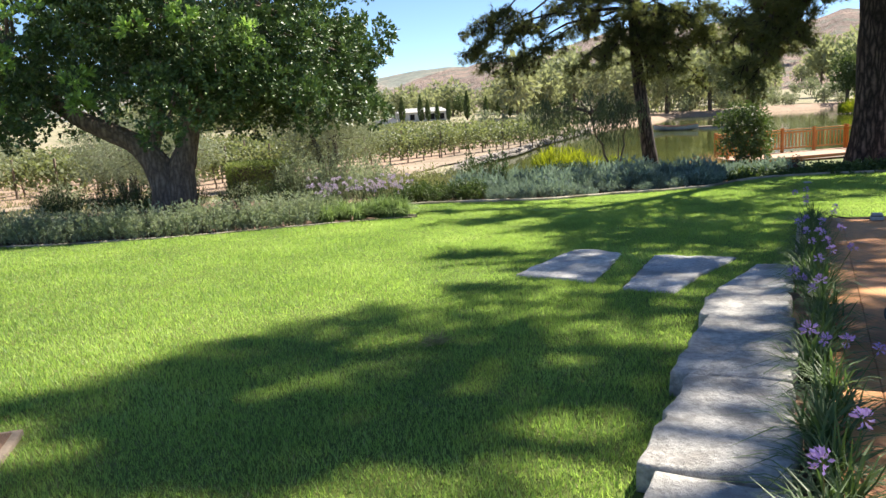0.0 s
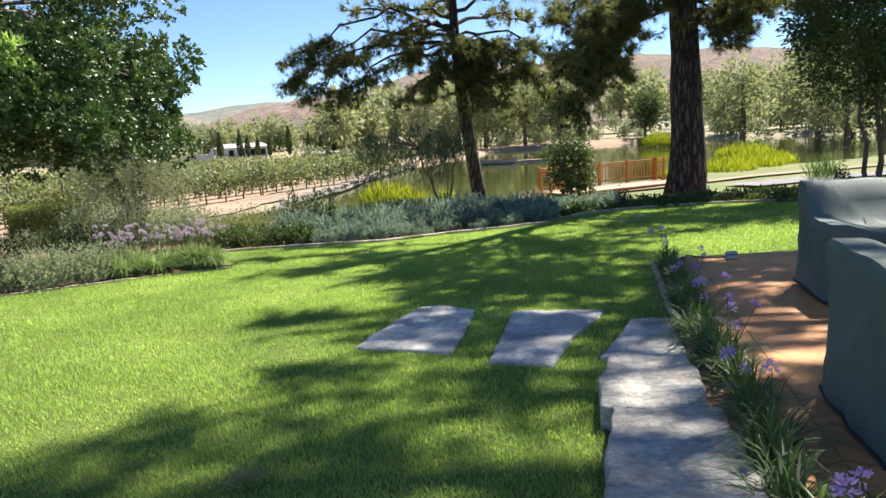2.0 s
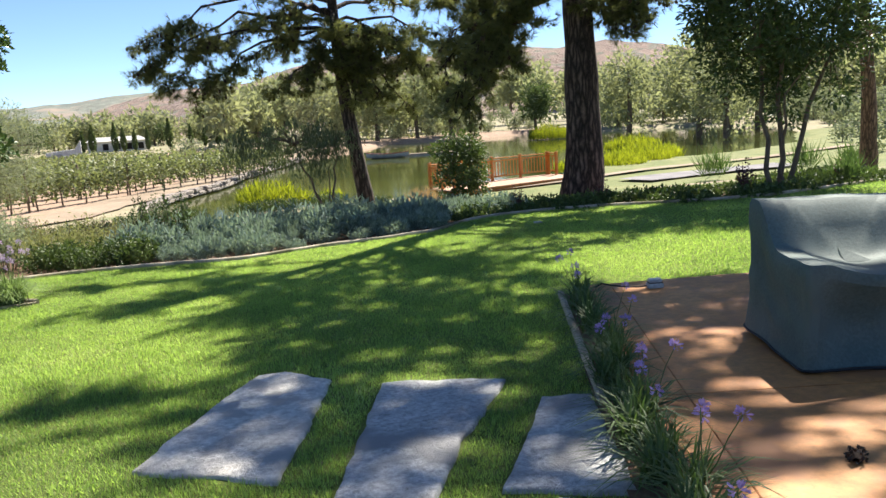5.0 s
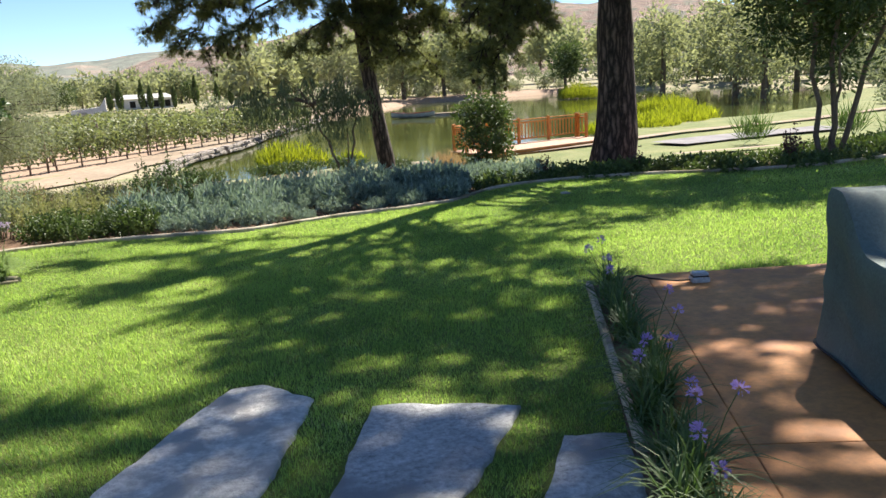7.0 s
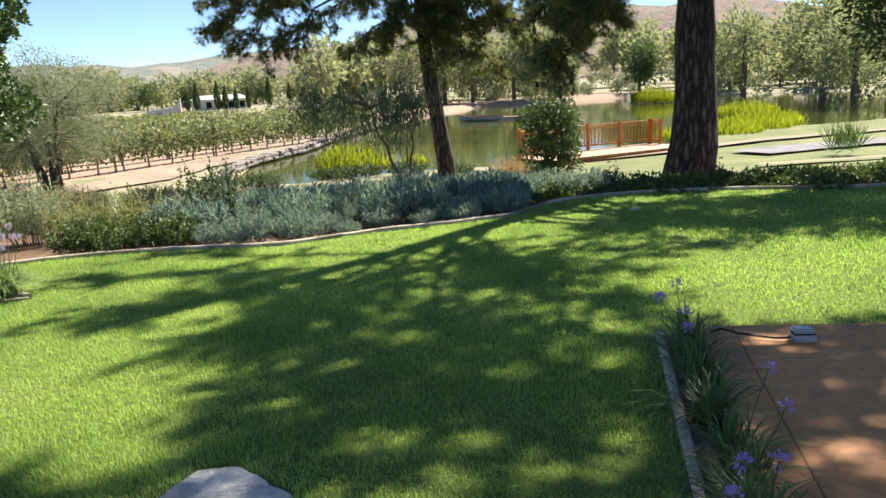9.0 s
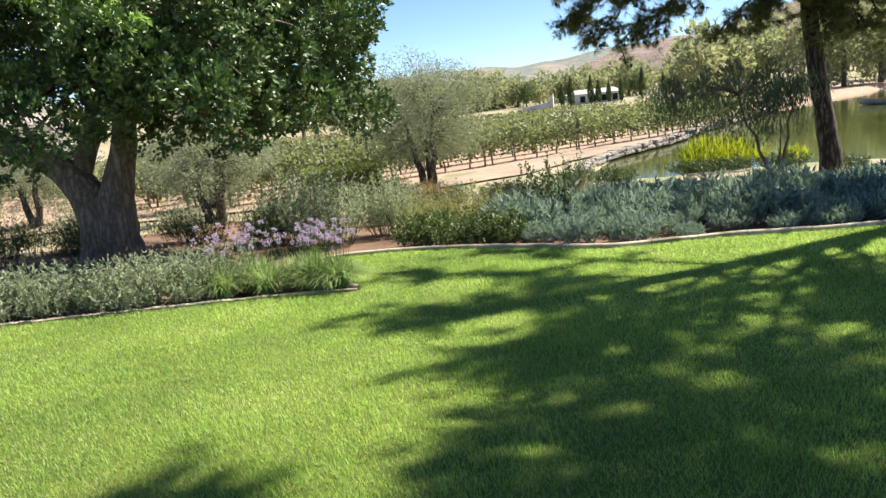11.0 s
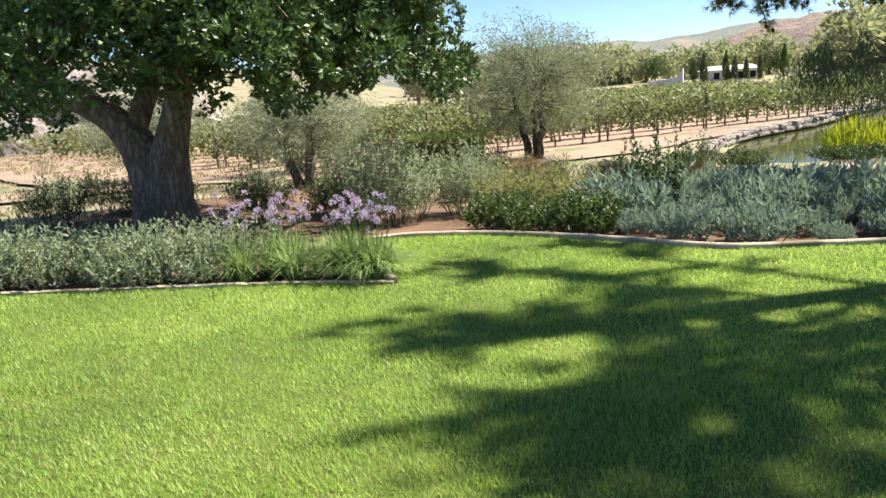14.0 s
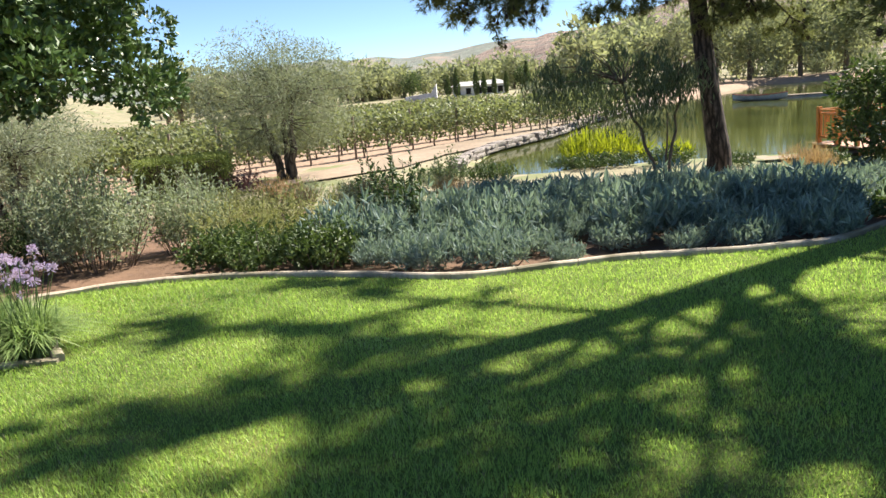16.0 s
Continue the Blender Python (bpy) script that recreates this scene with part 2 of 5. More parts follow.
M["block leaf"] = foliage("clipped hedge leaves", (0.13, 0.17, 0.05), (0.27, 0.31, 0.10), 0.6, 0.35, 0.2, 0.8, tip=(0.36, 0.39, 0.15))
M["strap leaf"] = foliage("strap leaves", (0.042, 0.082, 0.026), (0.125, 0.19, 0.06), 0.5, 0.36, 0.35, 0.9, tip=(0.27, 0.32, 0.13))
M["violet flower"] = foliage("violet florets", (0.30, 0.20, 0.54), (0.48, 0.35, 0.74), 0.7, 0.35, 0.2, 3.0, tip=(0.66, 0.53, 0.84))
M["arching leaf"] = foliage("pale arching leaves", (0.15, 0.225, 0.075), (0.32, 0.41, 0.17), 0.5, 0.4, 0.3, 0.9, tip=(0.46, 0.48, 0.26))
M["flower"] = foliage("lilac florets", (0.36, 0.26, 0.47), (0.54, 0.43, 0.65), 0.7, 0.35, 0.2, 3.0, tip=(0.68, 0.59, 0.77))
M["field tuft"] = foliage("dry field grass", (0.19, 0.18, 0.10), (0.36, 0.325, 0.20), 0.8, 0.35, 0.2, 0.15, tip=(0.24, 0.28, 0.12))
# leaf colour lightened to stand in for haze over far trees
M["far leaf"] = foliage("hazed distant tree leaves", (0.175, 0.185, 0.115), (0.345, 0.355, 0.225), 0.7, 0.42, 0.15, 0.12, tip=(0.40, 0.42, 0.28))
M["far dark leaf"] = foliage("distant dark leaves", (0.045, 0.07, 0.028), (0.11, 0.145, 0.06), 0.6, 0.35, 0.3, 0.2)
M["water"] = water_material()

# ---------------------------------------------------------------- mesh tools
rng = np.random.default_rng(7)


def mesh_ob(name, verts, faces, mats, parent=None, label="", smooth=False, slots=None):
    """One mesh object from arrays: faces is an (n, k) array or a list of tuples."""
    me = bpy.data.meshes.new(name)
    v = np.asarray(verts, np.float32).reshape(-1, 3)
    if isinstance(faces, np.ndarray):
        k = faces.shape[1]
        me.vertices.add(len(v))
        me.vertices.foreach_set("co", v.ravel())
        me.loops.add(faces.size)
        me.loops.foreach_set("vertex_index", faces.astype(np.int32).ravel())
        me.polygons.add(len(faces))
        me.polygons.foreach_set("loop_start", np.arange(0, faces.size, k, dtype=np.int32))
        me.update(calc_edges=True)
    else:
        me.from_pydata(v.tolist(), [], [tuple(int(i) for i in f) for f in faces])
    for m in mats if isinstance(mats, list) else [mats]:
        me.materials.append(m)
    if slots is not None:
        me.polygons.foreach_set("material_index", np.asarray(slots, np.int32))
    me.polygons.foreach_set("use_smooth", np.full(len(me.polygons), bool(smooth)))
    me.update()
    ob = new(name, me)
    if parent is not None:
        ob.parent = parent
    if label:
        ob["label"] = label
    return ob


def part(name, bm, mat, parent=None, label="", smooth=False):
    me = bpy.data.meshes.new(name)
    bm.to_mesh(me)
    bm.free()
    me.materials.append(mat)
    for p in me.polygons:
        p.use_smooth = smooth
    ob = new(name, me)
    if parent is not None:
        ob.parent = parent
    if label:
        ob["label"] = label
    return ob


def empty(name, x=0, y=0, z=0, rz=0):
    ob = new(name)
    ob.empty_display_size = 0.2
    ob.matrix_world = pose(x, y, z, 0, 0, rz)
    return ob


def box_bm(x0, x1, y0, y1, z0, z1, bevel=0.0, bm=None):
    own = bm is None
    bm = bm or bmesh.new()
    r = bmesh.ops.create_cube(bm, size=1, matrix=Matrix.LocRotScale(((x0 + x1) / 2, (y0 + y1) / 2, (z0 + z1) / 2), None, (x1 - x0, y1 - y0, z1 - z0)))
    if bevel and own:
        bmesh.ops.bevel(bm, geom=bm.edges[:], offset=bevel, segments=2, affect="EDGES")
    return bm


def tube(points, radii, sides=8, wobble=0.0):
    """Rings of a tapering limb: vertices and quads."""
    pts = np.asarray(points, float)
    tang = np.gradient(pts, axis=0)
    tang /= np.linalg.norm(tang, axis=1)[:, None] + 1e-9
    up = np.tile(np.array([0.31, 0.17, 0.93]) if abs(tang[0][2]) < 0.8 else np.array([1.0, 0.1, 0.0]), (len(pts), 1))
    a = np.cross(tang, up)
    a /= np.linalg.norm(a, axis=1)[:, None] + 1e-9
    b = np.cross(tang, a)
    ang = np.linspace(0, 2 * np.pi, sides, endpoint=False)
    rad = np.asarray(radii, float)[:, None] * (1 + wobble * rng.standard_normal((len(pts), sides)))
    v = pts[:, None] + rad[..., None] * (np.cos(ang)[None, :, None] * a[:, None] + np.sin(ang)[None, :, None] * b[:, None])
    f = []
    for i in range(len(pts) - 1):
        for j in range(sides):
            k = (j + 1) % sides
            f.append((i * sides + j, i * sides + k, (i + 1) * sides + k, (i + 1) * sides + j))
    return v.reshape(-1, 3), np.array(f)


def join(pieces):
    vs, fs, n = [], [], 0
    for v, f in pieces:
        vs.append(v)
        fs.append(f + n)
        n += len(v)
    return np.concatenate(vs), np.concatenate(fs)


def unit(a):
    return a / (np.linalg.norm(a, axis=-1, keepdims=True) + 1e-9)


def rand_dir(n):
    return unit(rng.standard_normal((n, 3)))


def leaves(p, d, length, width, fold=0.25):
    """Diamond leaves, slightly folded, from their feet p along d."""
    n = len(p)
    d = unit(d)
    side = unit(np.cross(d, rand_dir(n)))
    nor = np.cross(side, d)
    length = np.broadcast_to(length, n)[:, None] * rng.uniform(0.7, 1.25, (n, 1))
    width = np.broadcast_to(width, n)[:, None] * rng.uniform(0.75, 1.2, (n, 1))
    mid = p + d * length * 0.45 + nor * fold * width
    v = np.stack([p, mid + side * width * 0.5, p + d * length, mid - side * width * 0.5], 1)
    return v.reshape(-1, 3), np.arange(4 * n).reshape(-1, 4)


def needles(p, d, count, length, width, spread=0.8):
    """Tufts of thin three-cornered needles."""
    n = len(p) * count
    pp = np.repeat(p, count, 0)
    dd = unit(np.repeat(unit(d), count, 0) + spread * rand_dir(n))
    side = unit(np.cross(dd, rand_dir(n))) * width * 0.5
    tip = pp + dd * length * rng.uniform(0.7, 1.2, (n, 1))
    v = np.stack([pp - side, pp + side, tip], 1)
    return v.reshape(-1, 3), np.arange(3 * n).reshape(-1, 3)


def blob(n, centre, radii, shell=0.5):
    """Points in an ellipsoid, more of them towards its skin."""
    r = rng.uniform(shell, 1.0, (n, 1)) ** 0.6
    return np.asarray(centre) + rand_dir(n) * r * np.asarray(radii)


def curve_limb(a, b, sag, n=7, kink=0.06):
    """A bent line from a to b."""
    a, b = np.asarray(a, float), np.asarray(b, float)
    t = np.linspace(0, 1, n)[:, None]
    p = a + (b - a) * t
    p[:, 2] += sag * 4 * (t * (1 - t))[:, 0]
    p[1:-1] += kink * np.linalg.norm(b - a) * rng.standard_normal((n - 2, 3)) * 0.5
    return p


# ---------------------------------------------------------------- lie of the land
LAKE_Z = -1.9
LAKE = np.array([(-1.6, 33.6), (0.6, 31.6), (5.0, 33.0), (8.5, 32.6), (15.0, 35.2), (18.5, 38.5), (24.0, 41.0), (30.0, 41.5), (40, 47), (60, 70), (70, 88), (66, 98), (48, 114), (24, 108), (9, 76), (3.0, 56), (0.9, 47), (-1.4, 41)])
EDGE = [(-3.1, 14.75), (-2.6, 15.22), (-1.95, 15.5), (-1.1, 15.56), (-0.25, 15.46), (0.5, 15.28), (1.08, 15.1), (1.65, 15.38), (2.21, 15.66), (2.81, 15.85), (3.7, 15.85), (4.35, 15.9), (4.75, 16.2), (5.2, 16.75), (5.7, 17.15), (6.5, 17.2), (7.3, 16.95), (8.2, 16.45), (9.5, 15.2), (10.65, 14.65), (12.0, 14.6), (14.5, 15.2), (18, 16.2)]
HEDGE = [(-14, 12.3), (-11, 11.35), (-8, 11.05), (-6.9, 11.0), (-5.1, 11.35), (-3.5, 12.1), (-2.3, 12.65), (-1.38, 12.9)]


def side_of(poly, p):
    """Signed distance to a closed outline, positive inside; p is (n, 2)."""
    a, b = poly, np.roll(poly, -1, 0)
    d = np.full(len(p), 1e9)
    inside = np.zeros(len(p), bool)
    for (ax, ay), (bx, by) in zip(a, b):
        e = np.array([bx - ax, by - ay])
        w = p - (ax, ay)
        t = np.clip((w @ e) / (e @ e), 0, 1)
        d = np.minimum(d, np.linalg.norm(w - t[:, None] * e, axis=1))
        hit = ((ay > p[:, 1]) != (by > p[:, 1])) & (p[:, 0] < (bx - ax) * (p[:, 1] - ay) / (by - ay + 1e-12) + ax)
        inside ^= hit
    return np.where(inside, d, -d)


def smooth(a, b, t):
    t = np.clip((t - a) / (b - a), 0, 1)
    return t * t * (3 - 2 * t)


def land(x, y):
    """Height of the land, for arrays or numbers."""
    x, y = np.asarray(x, float), np.asarray(y, float)
    top = -0.0419 * np.clip(y, -25, 45) + 0.03 * np.clip(x - 3, 0, 9) * (1 - smooth(17, 26, y))
    w = smooth(17, 31, y)
    low = -1.55 + 0.10 * smooth(6, 20, x) + 0.010 * np.clip(y - 90, 0, 400) + 0.004 * np.clip(np.abs(x) - 60, 0, 400)
    left = smooth(-9, -22, x)
    w = np.maximum(w, left * smooth(9, 20, y))
    return top * (1 - w) + low * w


def land1(x, y):
    return float(land(np.array([x]), np.array([y]))[0])


def lawn_top(x):
    return np.interp(x, [p[0] for p in EDGE], [p[1] for p in EDGE])


def hedge_line(x):
    return np.interp(x, [p[0] for p in HEDGE], [p[1] for p in HEDGE])


def axis(parts):
    out = []
    for a, b, s in parts:
        out += list(np.arange(a, b, s))
    return np.array(out + [parts[-1][1]])


gx = axis([(-2600, -400, 220), (-400, -80, 32), (-80, -24, 4), (-24, 34, 0.7), (34, 90, 3), (90, 400, 31), (400, 2600, 220)])
gy = axis([(-2600, -300, 230), (-300, -30, 27), (-30, -8, 2), (-8, 60, 0.7), (60, 130, 2.5), (130, 400, 30), (400, 2600, 220)])
GX, GY = np.meshgrid(gx, gy)
flat = np.c_[GX.ravel(), GY.ravel()]
gz = land(flat[:, 0], flat[:, 1]) - 0.06
gz += 0.05 * np.array([noise.noise(Vector((p[0] * 0.35, p[1] * 0.35, 0))) for p in flat]) * smooth(19, 24, flat[:, 1])
lake_d = side_of(LAKE, flat)
gz = np.where(lake_d > -1.2, gz + (-2.7 - gz) * smooth(-1.0, 1.6, lake_d), gz)
nx, ny = len(gx), len(gy)
idx = np.arange(nx * ny).reshape(ny, nx)
gf = np.stack([idx[:-1, :-1], idx[:-1, 1:], idx[1:, 1:], idx[1:, :-1]], -1).reshape(-1, 4)
fc = flat[gf].mean(1)
ru = (fc[:, 0] + 7.5) * 0.8 - (fc[:, 1] - 38.0) * 0.6  # distance from the vineyard's front row, towards the lake
slot = np.zeros(len(gf), int)
rs = (fc[:, 0] + 7.6) * 0.6 + (fc[:, 1] - 38) * 0.8
slot[(ru < 1.2) & (rs > -15 + 0.45 * ru) & (fc[:, 1] > 27) & (fc[:, 0] > -75) & (fc[:, 1] < 120)] = 2
slot[(fc[:, 1] < 24) & (fc[:, 0] > -11) & (fc[:, 0] < 40)] = 1
slot[(fc[:, 1] > 17.5) & (fc[:, 0] > 7.5) & (fc[:, 1] < 60) & (fc[:, 0] < 70) & (fc[:, 1] > 32 - fc[:, 0])] = 3
ground = mesh_ob("ground", np.c_[flat, gz], gf, [M["field"], M["soil"], M["vine soil"], M["verge"]], smooth=True, slots=slot)
tagged(ground, "dry tan earth with grass patches around the garden", "ground", kind="structure")

wv = [(x, y, LAKE_Z) for x, y in ((-6, 28), (90, 28), (90, 125), (-6, 125))]
water = mesh_ob("water", wv, np.array([[0, 1, 2, 3]]), M["water"])
tagged(water, "calm greenish lake water reflecting trees and sky", "lake", kind="structure")


def ribbon(name, pts, width, mat, label, category, lift=0.05, cross=5, step=1.2):
    pts = np.array(pts, float)
    seg = np.r_[0, np.cumsum(np.linalg.norm(np.diff(pts, axis=0), axis=1))]
    s = np.arange(0, seg[-1], step)
    c = np.c_[np.interp(s, seg, pts[:, 0]), np.interp(s, seg, pts[:, 1])]
    t = unit(np.gradient(c, axis=0))
    nrm = np.c_[-t[:, 1], t[:, 0]]
    w = width * (1 + 0.12 * np.sin(s * 0.9) + 0.08 * np.sin(s * 2.3))
    off = np.linspace(-0.5, 0.5, cross)
    p = c[:, None] + nrm[:, None] * (off[None, :] * w[:, None])[..., None]
    p2 = p.reshape(-1, 2)
    z = land(p2[:, 0], p2[:, 1]) - 0.06 + lift
    i = np.arange(len(s) * cross).reshape(len(s), cross)
    f = np.stack([i[:-1, :-1], i[1:, :-1], i[1:, 1:], i[:-1, 1:]], -1).reshape(-1, 4)
    return tagged(mesh_ob(name, np.c_[p2, z], f, mat, smooth=True), label, category, kind="structure")


ribbon("road", [(-24, 22.5), (-14, 27.5), (-8, 31.0), (-5.0, 35), (-3.2, 41), (-1.2, 47), (1.0, 56), (6, 74), (14, 100)], 2.6, M["sand"], "pale sandy track between the vineyard and the lake", "track", 0.07)
ribbon("path", [(-70, 38), (-50, 33), (-34, 29.5), (-24, 26.0)], 1.3, M["sand"], "pale sandy footpath across the dry field", "path", 0.10)
ribbon("pavement", [(16.5, 29.2), (19, 29.7), (22, 30.0), (26, 30.2)], 1.9, M["grey path"], "grey gravel path beside the lake", "path", 0.09)
ribbon("lakeside_path", [(7.0, 30.3), (10, 30.6), (14.5, 31.6), (20, 33.6), (27, 34.6), (36, 38)], 0.7, M["sand"], "pale stony path along the shore", "path", 0.08)
ribbon("sandy_strip", [(14, 24.6), (18, 24.0), (24, 23.0), (34, 22.0)], 0.8, M["sand"], "pale dry strip across the far grass", "path", 0.09)

# ---------------------------------------------------------------- lawn, paving, stones
PO, PV, PU = np.array([4.12, 9.35]), np.array([0.93, -0.367]), np.array([-0.367, -0.93])  # the terrace's far corner and its two directions


def terrace(a, b):
    return PO + a * PV + b * PU


def lawn_mesh():
    xs = np.arange(-14, 18.01, 0.25)
    v, f = [], []

    def strip(x0, x1, lo, hi, rows):
        k = len(v)
        for x, a, b in ((x0, lo(x0), hi(x0)), (x1, lo(x1), hi(x1))):
            for y in np.linspace(a, b, rows):
                v.append((x, y, land1(x, y) - 0.012))
        for i in range(rows - 1):
            f.append((k + i, k + rows + i, k + rows + i + 1, k + i + 1))

    for a, b in zip(xs[:-1], xs[1:]):
        top = hedge_line if b <= -1.37 else lawn_top
        if b <= -1.37 or a >= -1.38:
            strip(a, b, lambda x: -9.0, top, 40)
        else:
            strip(a, -1.38, lambda x: -9.0, hedge_line, 40)
            strip(-1.38, b, lambda x: -9.0, lawn_top, 40)
    side = lambda x: np.interp(x, [-3.1, -1.38], [14.75, 12.9])
    ys = np.linspace(-3.1, -1.38, 9)
    for a, b in zip(ys[:-1], ys[1:]):
        strip(a, b, side, lawn_top, 5)
    return mesh_ob("lawn", v, np.array(f), M["lawn"], smooth=True)


tagged(lawn_mesh(), "mown green lawn dappled with tree shade", "lawn", kind="structure")


def stone_mesh(outline, top, depth, rough=0.02, rings=3, grid=0.07):
    """A rough-hewn flat stone: an uneven outline, worn rim and an uneven top."""
    out = []
    pts = np.array(outline, float)
    n = len(pts)
    for i in range(n):
        a, b = pts[i], pts[(i + 1) % n]
        k = max(2, int(np.linalg.norm(b - a) / 0.055))
        for t in np.linspace(0, 1, k, endpoint=False):
            out.append(a + (b - a) * t)
    out = np.array(out)
    cen = out.mean(0)
    for i, p in enumerate(out):
        q = Vector((p[0] * 5, p[1] * 5, 2.7))
        away = (p - cen) / np.linalg.norm(p - cen)
        out[i] = p + away * (rough * 1.6 * noise.noise(q) + rough * 0.9 * noise.noise(q * 3.1))
    bm = bmesh.new()
    levels = [(1.0, -depth), (1.0, -depth * 0.45), (0.997, -0.028), (0.985, -0.008), (0.955, 0.0), (0.8, 0.0), (0.6, 0.0), (0.4, 0.0), (0.2, 0.0)]
    prev = None
    for s, dz in levels:
        ring = []
        for p in out:
            q = cen + (p - cen) * s
            z = top(q[0], q[1]) if callable(top) else top
            nz = noise.noise(Vector((q[0] * 3.2, q[1] * 3.2, 3))) * 0.012 + noise.noise(Vector((q[0] * 11, q[1] * 11, 3))) * 0.006
            side = 0.0
            if dz < -0.02:
                side = noise.noise(Vector((q[0] * 6, q[1] * 6, dz * 14))) * rough * 0.8
            away = (q - cen) / (np.linalg.norm(q - cen) + 1e-6)
            ring.append(bm.verts.new((q[0] + away[0] * side, q[1] + away[1] * side, z + dz + (nz if dz > -0.02 else 0))))
        if prev:
            for i in range(len(ring)):
                j = (i + 1) % len(ring)
                bm.faces.new((prev[i], prev[j], ring[j], ring[i]))
        prev = ring
    bm.faces.new(prev)
    bmesh.ops.recalc_face_normals(bm, faces=bm.faces[:])
    return bm


SLAB_1 = [(0.30, 6.86), (0.64, 7.62), (1.00, 8.32), (1.18, 8.30), (1.46, 7.93), (1.20, 7.05), (0.98, 6.40)]
SLAB_2 = [(1.18, 6.06), (1.45, 6.85), (1.75, 7.67), (2.05, 7.60), (2.51, 7.36), (2.22, 6.92), (1.90, 6.45), (1.56, 5.82)]
SLAB_3 = [(1.90, 5.88), (2.20, 6.35), (2.56, 6.93), (2.84, 6.84), (2.62, 6.2), (2.42, 5.62)]
for outline, mat, lab in ((SLAB_1, M["limestone"], "pale flat stepping slab set in the lawn"), (SLAB_2, M["flagstone"], "dark grey flat stepping slab set in the lawn"), (SLAB_3, M["flagstone"], "grey stepping slab beside the low wall")):
    s = part("stepping_stone", stone_mesh(outline, lambda x, y: land1(x, y) + 0.014, 0.12, 0.016), mat, smooth=True)
    tagged(s, lab, "stone", group="stepping slabs")

wall_low = tagged(empty("wall_low", *terrace(-0.46, 6.5), 0), "low wall of big rough white limestone blocks", "stone wall", kind="structure")
b0 = 4.33
for length, left, right in ((1.02, -0.76, -0.23), (1.28, -0.72, -0.16), (1.10, -0.66, -0.14), (1.24, -0.62, -0.11), (1.2, -0.60, -0.08), (1.2, -0.58, -0.06), (1.2, -0.57, -0.05)):
    c = [terrace(left, b0 + length), terrace(left + 0.01, b0 + length * 0.5), terrace(left + 0.03, b0), terrace((left + right) / 2, b0 - 0.02), terrace(right - 0.02, b0 + 0.01), terrace(right + 0.02, b0 + length * 0.6), terrace(right, b0 + length - 0.01)]
    lift = rng.uniform(0.085, 0.12)
    blk = part("stone_block", stone_mesh(c, lambda x, y, lift=lift: land1(x, y) + lift, 0.32, 0.022), M["block stone"], smooth=True)
    blk.parent = wall_low
    blk.matrix_parent_inverse = wall_low.matrix_world.inverted()
    b0 += length - 0.004

# terrace paving in cast bays with saw-cut joints
terrace_floor = tagged(empty("pavement_terrace", *terrace(2, 3), 0), "orange-brown stained concrete terrace with saw-cut joints", "terrace", kind="structure")
for a0, a1 in ((0.0, 0.21), (0.21, 3.4), (3.4, 6.6)):
    for c0, c1 in ((0.0, 3.12), (3.12, 6.24), (6.24, 9.4), (9.4, 12.5)):
        g = 0.0018
        ca = [terrace(a0 + g, c0 + g), terrace(a1 - g, c0 + g), terrace(a1 - g, c1 - g), terrace(a0 + g, c1 - g)]
        bm = bmesh.new()
        low, high = [], []
        for x, y in ca:
            z = land1(x, y) + 0.085
            low.append(bm.verts.new((x, y, z - 0.22)))
            high.append(bm.verts.new((x, y, z)))
        bm.faces.new(high[::-1])
        bm.faces.new(low)
        for i in range(4):
            bm.faces.new((low[i], high[i], high[(i + 1) % 4], low[(i + 1) % 4]))
        bmesh.ops.recalc_face_normals(bm, faces=bm.faces[:])
        bmesh.ops.bevel(bm, geom=[e for e in bm.edges if all(v in high for v in e.verts)], offset=0.003, segments=2, affect="EDGES")
        slab = part("paving_slab", bm, M["paving"])
        slab.parent = terrace_floor
        slab.matrix_parent_inverse = terrace_floor.matrix_world.inverted()
under = [terrace(0.01, 0.01), terrace(6.59, 0.01), terrace(6.59, 12.49), terrace(0.01, 12.49)]
bed_v = [(x, y, land1(x, y) + 0.05) for x, y in under]
sub = mesh_ob("joint_fill", bed_v, np.array([[0, 3, 2, 1]]), M["dark"])
sub.parent = terrace_floor
sub.matrix_parent_inverse = terrace_floor.matrix_world.inverted()
# the planting strip along the terrace
strip_v, strip_f = [], []
for i, b in enumerate(np.linspace(-0.05, 12, 50)):
    for a in (-0.26 if b < 4.3 else -0.2, -0.1, 0.015):
        x, y = terrace(a, b)
        strip_v.append((x, y, land1(x, y) + 0.004 + 0.02 * noise.noise(Vector((x * 4, y * 4, 0)))))
    if i:
        k = 3 * i
        strip_f += [(k - 3, k - 2, k + 1, k), (k - 2, k - 1, k + 2, k + 1)]
tagged(mesh_ob("planting_strip", strip_v, np.array(strip_f), M["soil"], smooth=True), "narrow strip of dark soil beside the terrace", "flower bed", kind="structure")


